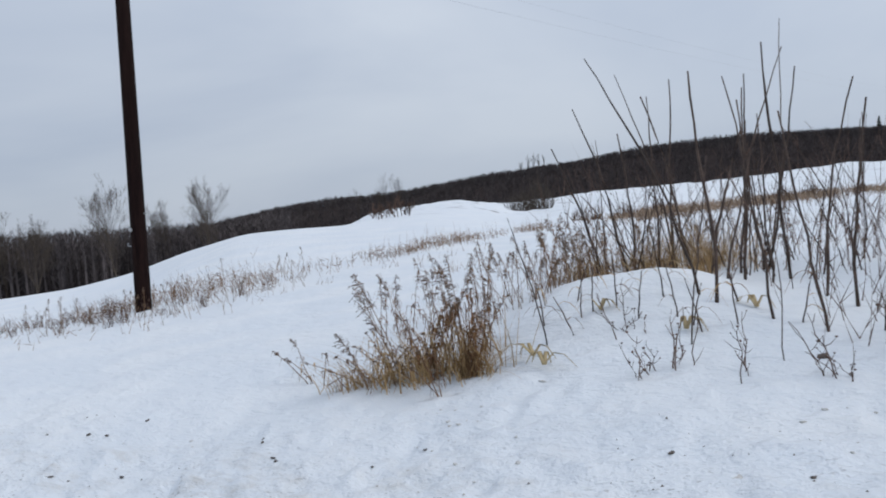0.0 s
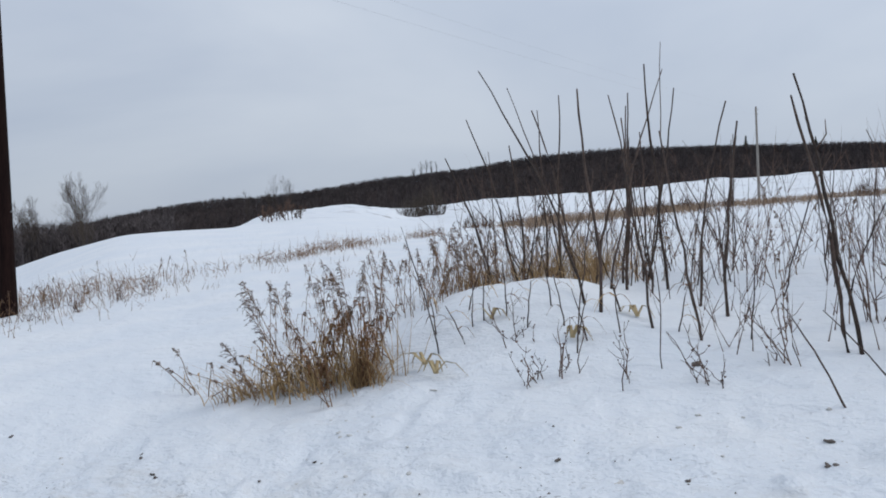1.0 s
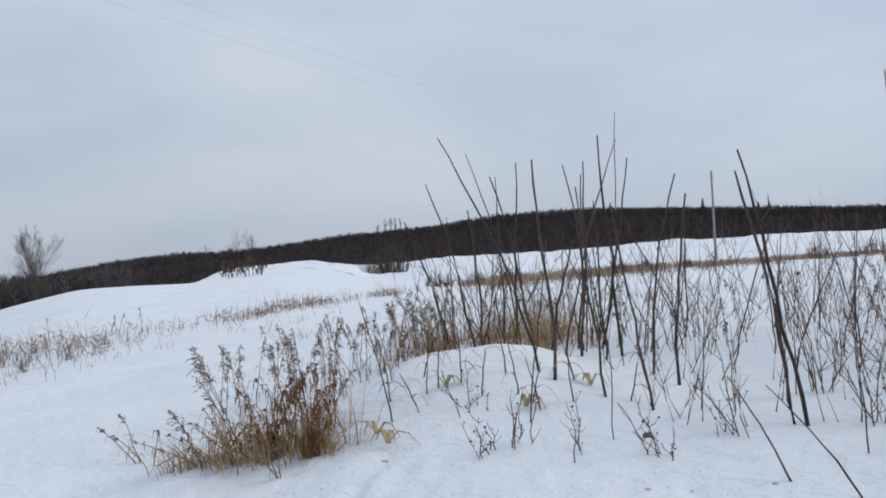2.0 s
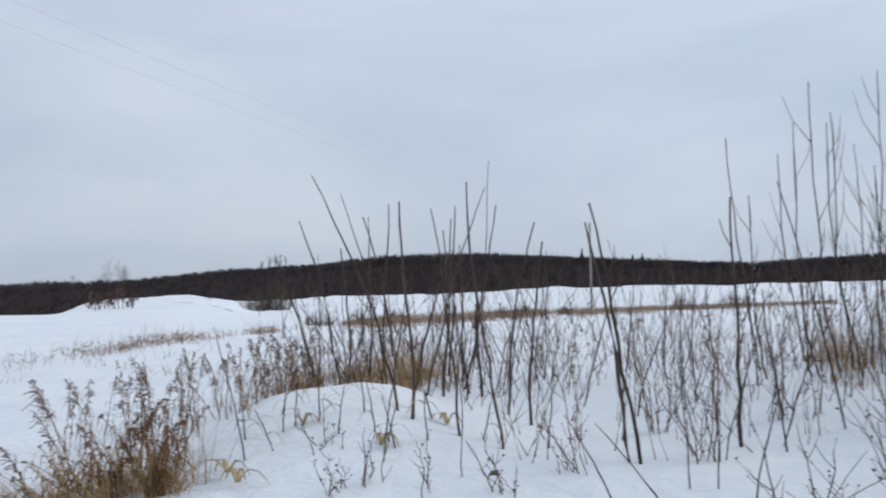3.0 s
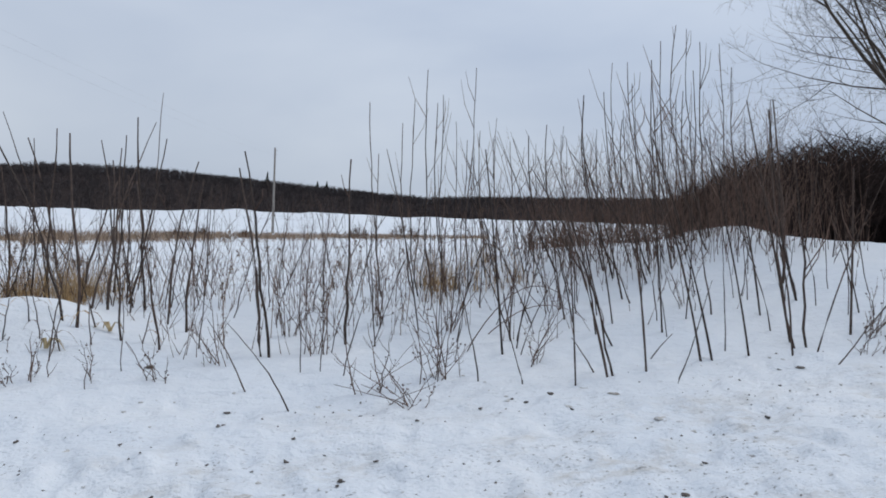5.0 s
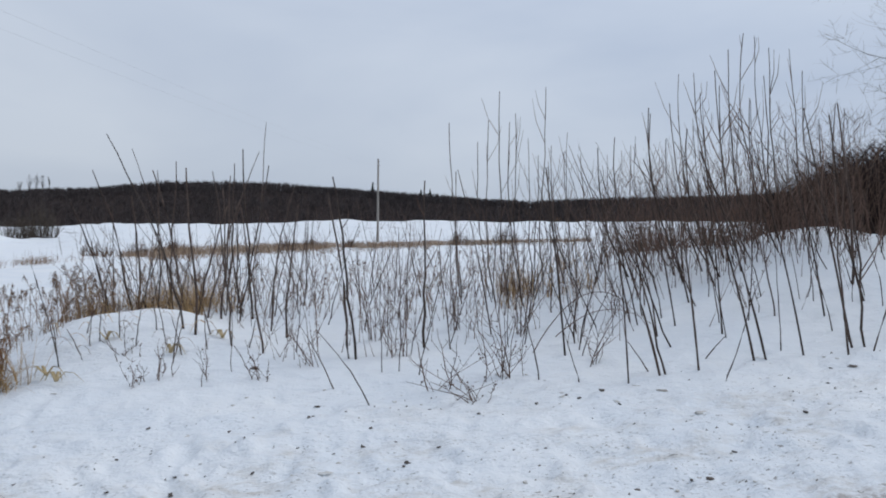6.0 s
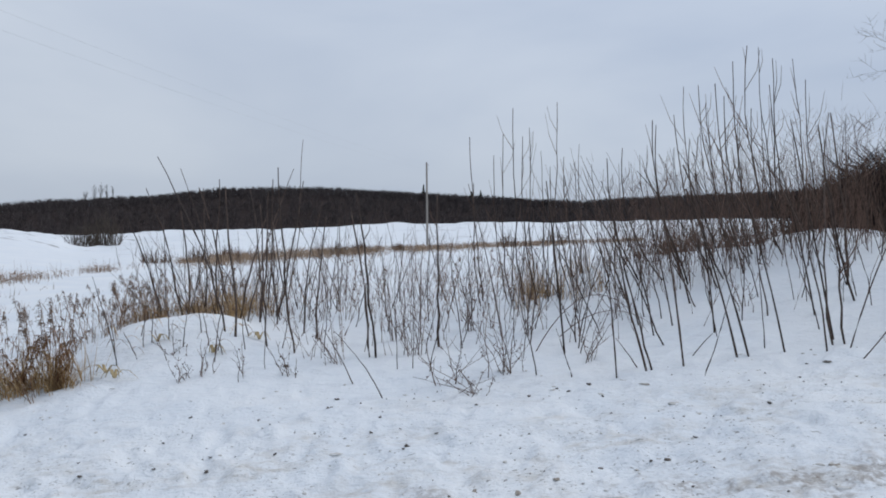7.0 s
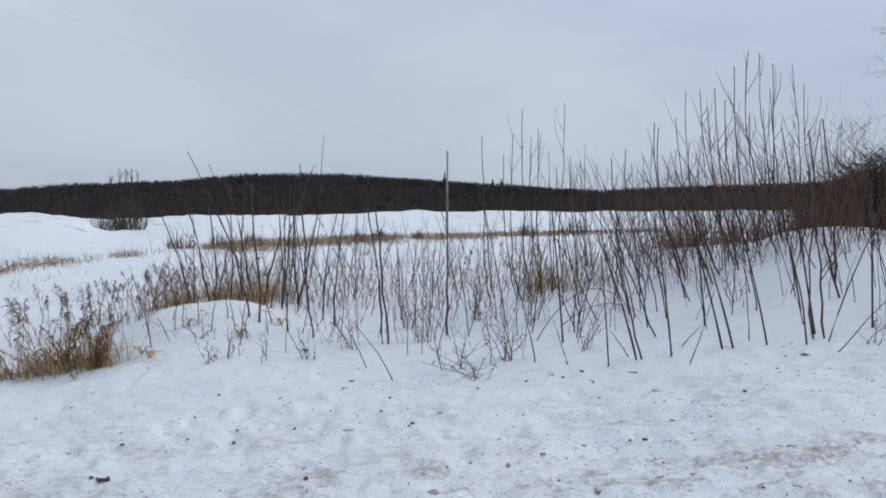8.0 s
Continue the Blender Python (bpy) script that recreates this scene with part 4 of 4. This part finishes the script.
# ---- clump of dead grass and goldenrod ----
def goldenrod(x, y, height, lean_x, lean_y, seed, plume=0.16, thick=0.0045, leaf=WEED, leafy=1.0):
    """A dead stalk with curled leaves and a drooping, feathery seed head."""
    rng = random.Random(seed)
    top = base_at("goldenrod", x, y, "dead brown goldenrod stalk with a drooping seed head", "weed", "goldenrod on the verge", 0.02)
    pts = bend(height, (lean_x, lean_y), 0.1 * height, rng, 8, 0.008)
    s = Shape()
    s.tube(pts, [thick * (1 - 0.07 * i) for i in range(9)], 5)
    stalk = s.link("stalk", WEED, top)
    lf = Shape()
    for k in range(int(20 * leafy * height / 0.8)):
        i = rng.randint(1, 7)
        a, l = rng.uniform(0, 6.283), rng.uniform(0.03, 0.10) * (1.0 if leafy < 1.2 else 1.35)
        p = pts[i].lerp(pts[i + 1], rng.random())
        lf.blade((p, p + Vector((math.cos(a) * l * 0.5, math.sin(a) * l * 0.5, 0.01)), p + Vector((math.cos(a) * l * 0.7, math.sin(a) * l * 0.7, -l * 0.6))), 0.011 if leafy < 1.2 else 0.016, a + 1.57)
    tagged(lf.link("foliage", leaf, stalk, "small curled dry leaves"), kind="stuff")
    pl = Shape()
    sway = -1 if lean_x < 0.02 else 1
    for k in range(int(6 + 90 * plume)):
        u = rng.random()
        p = pts[-1].lerp(pts[-4], u * min(1.0, plume * 6))
        a, l = rng.uniform(0, 6.283), (0.012 + plume * 0.42 * (0.25 + u)) * rng.uniform(0.4, 1.0)
        q = p + Vector((math.cos(a) * l * 0.6 + sway * l * 0.45, math.sin(a) * l * 0.6, l * rng.uniform(-0.55, 0.6)))
        pl.tube((p, p.lerp(q, 0.5) + Vector((0, 0, 0.12 * l)), q), (0.0015, 0.0028, 0.0014), 3)
        for j in range(2):
            c = p.lerp(q, rng.uniform(0.4, 1)) + Vector((rng.uniform(-1, 1), rng.uniform(-1, 1), rng.uniform(-1, 1))) * 0.007
            pl.spike(c, c + Vector((rng.uniform(-1, 1), rng.uniform(-1, 1), rng.uniform(-1, 1))) * 0.014, 0.0035)
    tagged(pl.link("seed_head", PLUME, stalk, "grey-brown feathery seed head"), kind="stuff")
    return top


def grass_clump(x, y, count, height, spread, seed, lean=(0, 0), label="clump of dry tan grass bent over in snow", mid=STRAW, loose=0.75, low=WEED, wide=0.009):
    """A tussock of many dry blades that arch outwards."""
    rng = random.Random(seed)
    top = base_at("grass_clump", x, y, label, "grass", "dry grass on the verge", 0.03)
    for layer in range(3):
        s = Shape()
        for k in range(count // 3):
            a, q = rng.uniform(0, 6.283), rng.random() ** 0.7
            h = height * rng.uniform(0.45, 1.1)
            reach = spread * q * rng.uniform(0.5, 1.2)
            turn = rng.uniform(0, 6.283)
            foot = Vector((math.cos(turn) * loose * spread * q, math.sin(turn) * loose * spread * q, 0))
            bow = rng.random() ** 2 * 0.8
            pts = []
            for i in range(6):
                u = i / 5
                pts.append(foot + Vector((math.cos(a) * reach * u ** 1.5 + lean[0] * u * u, math.sin(a) * reach * u ** 1.5 + lean[1] * u * u, h * (u - bow * u ** 3))))
            s.blade(pts, rng.uniform(0.004, wide), a + 1.57 + rng.uniform(-0.5, 0.5))
        tagged(s.link("tuft", (low, STRAW, mid)[layer], top), kind="stuff")
    return top


rng_ = random.Random(19)
# low tangle of bowed tan grass over the clump's whole foot
for k_ in range(15):
    u_ = (k_ / 14) ** 0.85
    x_, y_ = -3.5 + 1.3 * u_ + rng_.gauss(0, .05), 6.64 + rng_.uniform(-.06, .3)
    grass_clump(x_, y_, 21, rng_.uniform(.22, .42) + .22 * u_, rng_.uniform(.34, .55), 200 + k_, (rng_.gauss(-.05, .14), rng_.gauss(-.03, .06)),
                mid=STRAW, low=STRAW if k_ % 3 else RUSSET, wide=0.013)
grass_clump(-2.3, 6.6, 90, .36, .22, 230, (0.1, -.05), "tight tuft of dark tan grass at the clump's edge", mid=RUSSET, loose=0.3, low=WEED, wide=0.012)
grass_clump(-2.36, 6.62, 60, .5, .2, 231, (-.02, 0), "tight tuft of dark tan grass at the clump's edge", mid=STRAW, loose=0.35, low=WEED, wide=0.011)
grass_clump(-2.2, 6.6, 34, .34, .3, 232, (.22, -.02), "tight tuft of dark tan grass at the clump's edge", mid=STRAW, loose=0.3, wide=0.012)
for k_, (x_, y_, h_, l_) in enumerate(((-3.3, 6.62, .3, -.2), (-3.0, 6.66, .34, .16), (-2.75, 6.62, .42, -.12), (-2.55, 6.7, .46, .12), (-2.85, 6.8, .4, -.2))):
    grass_clump(x_, y_, 27, h_, .3, 240 + k_, (l_, -.05), "bright straw tuft curling over in the dead clump", mid=STRAW, loose=0.4, low=STRAW, wide=0.015)
rng_ = random.Random(9)
# upright dead stalks hung with dark russet leaves, tallest at the clump's upper end
for k_ in range(26):
    u_ = rng_.random() ** 0.7
    x_, y_ = -3.45 + 1.2 * u_, 6.6 + 0.45 * rng_.random()
    h_ = rng_.uniform(0.16, 0.32) + 0.44 * min(1.0, u_ * 1.5) * rng_.uniform(0.4, 1.05)
    goldenrod(x_, y_, h_, rng_.gauss(-0.12 + 0.08 * u_, 0.2), rng_.gauss(0, 0.12), 300 + k_, rng_.choice((0.0, 0.01, 0.02, 0.05)) * (0.6 + h_),
              leaf=RUSSET if u_ > 0.5 else WEED if k_ % 2 else STRAW, leafy=3.0 if u_ > 0.5 else 1.3)
for k_, (x_, y_, h_, lx_, ly_, p_) in enumerate(((-2.86, 6.62, .93, -.40, 0, .44), (-2.9, 6.62, .70, -.34, 0, .22), (-3.15, 6.55, .50, -.28, 0, .26), (-2.5, 6.9, .90, -.1, 0, .18), (-2.36, 7.0, .92, .04, 0, .16),
                                         (-2.6, 6.8, .84, -.12, 0, .2), (-2.5, 6.7, .76, .04, 0, .2), (-2.3, 6.8, .72, .03, 0, .18),
                                         (-4.0, 6.84, .30, -.38, 0, .08), (-3.97, 6.84, .42, -.2, 0, .08), (-3.95, 6.85, .22, -.3, 0, .08), (-3.75, 6.78, .16, .28, 0, .03), (-3.8, 6.8, .30, .05, 0, .04),
                                         (-2.38, 6.28, .34, -.2, .1, .02), (-2.36, 6.27, .24, -.24, 0, .02), (-2.35, 6.26, .40, -.12, .1, .02))):
    goldenrod(x_, y_, h_, lx_, ly_, 360 + k_, p_)
# stalks broken over, lying across the clump at low angles
for k_ in range(16):
    u_ = rng_.random()
    goldenrod(-3.3 + 1.1 * u_, 6.6 + 0.35 * rng_.random(), rng_.uniform(0.12, 0.34), rng_.choice((-1, -1, 1)) * rng_.uniform(0.25, 0.5), rng_.gauss(0, 0.15), 1300 + k_, 0.02, 0.004, STRAW if k_ % 2 else RUSSET, 1.8)
# looser weeds running back along the field from the clump
for k_ in range(75):
    u_ = rng_.random()
    x_, y_ = -3.4 + 2.4 * u_ + rng_.gauss(0, 0.45), 8.0 + 2.2 * rng_.random() + 0.6 * u_
    goldenrod(x_, y_, rng_.uniform(0.35, 0.75), rng_.gauss(-0.03, 0.12), 0, 400 + k_, rng_.uniform(0.05, 0.11), 0.004)
for k_ in range(34):
    x_, y_ = rng_.uniform(-4.1, -2.0), rng_.uniform(7.5, 9.0)
    goldenrod(x_, y_, rng_.uniform(0.35, 0.8), rng_.gauss(-0.05, 0.14), 0, 830 + k_, rng_.uniform(0.08, 0.22), 0.004, RUSSET)
for k_ in range(38):
    grass_clump(-3.0 + 0.056 * k_ + rng_.gauss(0, .15), 9.3 + rng_.uniform(-.4, 1.3), 24 + 14 * (k_ % 3), rng_.uniform(.25, .6) + (.12 if k_ > 12 else 0), rng_.uniform(.15, .35), 500 + k_, (rng_.gauss(0, .1), 0),
                "upright dry tan grass behind a snow hump", STRAW if k_ > 12 else WEED, low=STRAW if k_ > 12 and k_ % 3 else WEED)
for k_ in range(26):
    x_, y_ = polar(rng_.uniform(-60, -38), rng_.uniform(14.5, 19))
    goldenrod(x_, y_, rng_.uniform(0.3, 0.7), rng_.gauss(0, 0.1), 0, 560 + k_, 0.07, 0.006)
for k_ in range(64):
    x_, y_ = polar(rng_.uniform(-63, -50 if k_ % 2 else -41), rng_.uniform(14.3, 18.5))
    fan_shrub(x_, y_, 6, rng_.uniform(.25, .55), .25, 600 + k_, "low spray of dead purplish-brown weeds by the pole", 0.15)
for k_ in range(30):
    x_, y_ = rng_.uniform(-1.0, 3.4), rng_.uniform(7.2, 10.5)
    goldenrod(x_, y_, rng_.uniform(0.4, 0.9), rng_.gauss(0, 0.12), 0, 640 + k_, 0.05, 0.004)
for k_ in range(10):
    grass_clump(rng_.uniform(2.4, 3.6), rng_.uniform(8.5, 10.5), 40, .6, .3, 680 + k_, (rng_.uniform(-.2, .2), 0), "thin wisp of dry grass among saplings")


def curled_weed(x, y, height, lean, seed):
    """A short dead stalk with a few long leaves curling over at its top."""
    rng = random.Random(seed)
    top = base_at("curled_weed", x, y, "short dead stalk with curled straw-coloured leaves", "weed", "curled weeds on the hump", 0.02)
    pts = bend(height, (lean, rng.gauss(0, 0.03)), 0.0, rng, 5, 0.008)
    s = Shape()
    s.tube(pts, [0.006 * (1 - 0.09 * i) for i in range(6)], 5)
    stalk = s.link("stalk", STEM, top)
    for k in range(rng.randint(3, 6)):
        i = rng.randint(2, 5)
        a, l = rng.choice((0.0, 3.14)) + rng.gauss(0, 0.5), rng.uniform(0.10, 0.20)
        d = Vector((math.cos(a), math.sin(a) * 0.6, 0))
        lf = Shape()
        lf.blade([pts[i] + d * l * u + Vector((0, 0, l * (0.9 * u - 1.5 * u * u))) for u in (0, 0.25, 0.5, 0.75, 1.0)], 0.02, a + 1.57)
        lf.link("leaf", STRAW if k % 3 == 0 else WEED, stalk)


for k_, (x_, y_, h_, l_) in enumerate(((-2.02, 7.25, .34, -.05), (-1.66, 7.3, .36, .03), (-1.5, 7.35, .42, .0), (-1.3, 7.2, .34, .04), (-1.05, 7.25, .38, -.06), (-.93, 7.15, .30, .1), (-1.85, 7.5, .30, .08),
                                       (-.66, 7.2, .36, -.02), (-1.72, 7.05, .28, -.12), (-.3, 7.3, .34, .06), (-1.2, 7.5, .33, -.04))):
    curled_weed(x_, y_, h_, l_, 1400 + k_)


def dry_leaf(x, y, seed, size=0.16):
    """Long yellow dry leaves folded down onto the snow."""
    rng = random.Random(seed)
    top = base_at("dry_leaf", x, y, "pale yellow folded dry leaf lying on snow", "leaf", "yellow leaves", 0.0)
    s = Shape()
    for k in range(4):
        a = rng.uniform(-0.6, 3.7)
        l = size * rng.uniform(0.7, 1.2)
        d = Vector((math.cos(a), math.sin(a) * 0.5, 0))
        s.blade((Vector((0, 0, 0.02)), d * l * 0.4 + Vector((0, 0, 0.10)), d * l * 0.8 + Vector((0, 0, 0.09)), d * l * 1.25 + Vector((0, 0, 0.01))), 0.035, a + 1.57)
    s.link("leaf_blade", LEAF, top)


dry_leaf(-1.76, 6.6, 1)
dry_leaf(-1.9, 6.75, 2, 0.2)
dry_leaf(-0.95, 7.05, 3, 0.12)
dry_leaf(-1.6, 7.3, 4, 0.14)
dry_leaf(-0.6, 7.6, 5, 0.12)


# ---- stones and clods thrown from the road ----
def stone(x, y, size, seed, name="pebble", mat=None, label="", category="stone", flat=0.55):
    rng = random.Random(seed)
    s = Shape()
    s.lump((0, 0, 0), size, rng, 0.5 if name == "pebble" else 0.42, flat)
    ob = s.link(name, mat or STONE)
    ob.location = (x, y, float(ground_z(x, y)) + lump_noise(x, y) - (0.0 if name == "pebble" else size * 0.3))
    ob.rotation_euler = (0, 0, rng.uniform(0, 6.28))
    ob.scale = (rng.uniform(0.9, 1.4), rng.uniform(0.7, 1.0), rng.uniform(0.5, 0.9))
    return tagged(ob, label or "small dark stone lying on dirty snow", category, "stones on the verge" if name == "pebble" else "clods on the verge")


rng_ = random.Random(41)
for k_ in range(64):
    y_ = 3.0 + 2.7 * rng_.random() ** 0.9
    x_ = rng_.uniform(-4.5, 5.5)
    if x_ < -1 and rng_.random() < 0.3:
        continue
    stone(x_, y_, 0.005 + 0.015 * rng_.random() ** 2.4, 700 + k_)
# lumps of packed snow and earth: place and size
SNOW_CLODS = ((-.38, 5.33, .07), (.58, 4.56, .05), (3.62, 3.73, .06), (3.53, 3.51, .07), (1.02, 3.6, .07), (2.27, 3.34, .06), (1.5, 3.94, .05), (2.28, 5.51, .05), (2.61, 5.3, .045),
              (3.08, 4.95, .06), (3.2, 4.8, .05), (-1.73, 6.48, .045), (.07, 4.63, .03), (2.0, 3.6, .05), (3.57, 3.81, .05))
SLUSH_CLODS = ((3.62, 3.73, 0.045), (3.51, 3.48, 0.060), (2.27, 3.31, 0.050), (1.51, 3.93, 0.040), (2.01, 3.90, 0.040), (1.26, 3.44, 0.050), (2.88, 3.41, 0.045), (3.34, 3.06, 0.050), (1.76, 3.81, 0.040), (2.68, 3.45, 0.040), (3.06, 4.95, 0.045), (2.91, 5.69, 0.055), (3.01, 5.46, 0.040), (3.39, 4.56, 0.035))
EARTH_CLODS = ((-1.08, 4.01, .03), (-1.03, 4.0, .035), (-1.14, 4.02, .02), (-.15, 6.75, .035), (4.6, 5.6, .035), (-4.63, 4.99, .03), (-4.7, 5.0, .02), (-4.55, 5.02, .022))
LOOSE_STONES = ((-1.3, 4.85), (-1.18, 4.61), (-.3, 4.58), (.15, 4.67), (.86, 5.24), (1.08, 4.64), (1.06, 4.6), (1.3, 4.86), (2.76, 4.14), (2.66, 4.15), (3.75, 4.83), (.4, 3.82), (-3.41, 5.7), (-3.09, 5.45),
                (.45, 5.82), (.45, 5.5), (-4.94, 5.61), (-5.13, 5.58), (-3.37, 5.65), (-3.04, 5.42), (-4.86, 5.91), (-5.53, 5.5), (2.3, 5.51), (2.55, 5.47), (2.61, 5.23), (.81, 4.93), (.42, 5.5))
for k_, (x_, y_, s_) in enumerate(SNOW_CLODS):
    stone(x_, y_, s_ * 0.7, 900 + k_, "snow_clod", DIRTY, "dirty lump of packed snow on the verge", "clod", 0.3)
for k_, (x_, y_, s_) in enumerate(SLUSH_CLODS):
    stone(x_, y_, s_ * 0.75, 990 + k_, "slush_clod", SLUSH, "brown lump of frozen slush on the verge", "clod", 0.35)
for k_, (x_, y_, s_) in enumerate(EARTH_CLODS):
    stone(x_, y_, s_, 930 + k_, "earth_clod", STONE, "dark clod of earth lying on the snow", "clod", 0.5)
for k_, (x_, y_) in enumerate(LOOSE_STONES):
    stone(x_, y_, 0.013 + 0.0035 * (k_ % 3), 960 + k_)


def build_grit():
    """Specks of road grit past counting on the dirty snow."""
    rng = random.Random(55)
    s = Shape()
    for k in range(900):
        y = 2.4 + 3.5 * rng.random()
        x = rng.uniform(-5.5, 6.5)
        if noise.noise(Vector((x * 0.9, y * 1.3, 8))) < -0.05 + 0.25 * (x < -1):
            continue
        z = float(ground_z(x, y)) + lump_noise(x, y)
        base = Vector((x, y, z + 0.001))
        q = rng.uniform(0.004, 0.012)
        a = rng.uniform(0, 6.283)
        n0 = len(s.v)
        for i in range(4):
            s.v.append(base + Vector((math.cos(a + i * 1.57) * q * rng.uniform(0.6, 1.6), math.sin(a + i * 1.57) * q * rng.uniform(0.4, 0.9), -0.004)))
        s.v.append(base + Vector((0, 0, q * rng.uniform(0.4, 0.9))))
        s.f += [(n0 + i, n0 + (i + 1) % 4, n0 + 4) for i in range(4)]
    tagged(s.link("grit", GRIT), "specks of brown road grit scattered on snow", "grit", kind="stuff")


build_grit()


def build_crumbs():
    """Small broken lumps of dirty snow past counting, thrown up along the road."""
    rng = random.Random(58)
    s = Shape()
    for k in range(1100):
        y = 2.3 + 3.9 * rng.random()
        x = rng.uniform(-5.5, 6.0)
        if noise.noise(Vector((x * 0.8, y * 1.1, 3))) < -0.12 + 0.1 * (y - 4) + 0.1 * (x < -1):
            continue
        q = 0.005 + 0.012 * rng.random() ** 3
        s.lump((x, y, float(ground_z(x, y)) + lump_noise(x, y) - q * 0.25), q, rng, 0.5, 0.4)
    tagged(s.link("snow_crumbs", DIRTY), "small crumbs of dirty packed snow on the verge", "snow", kind="stuff")


build_crumbs()
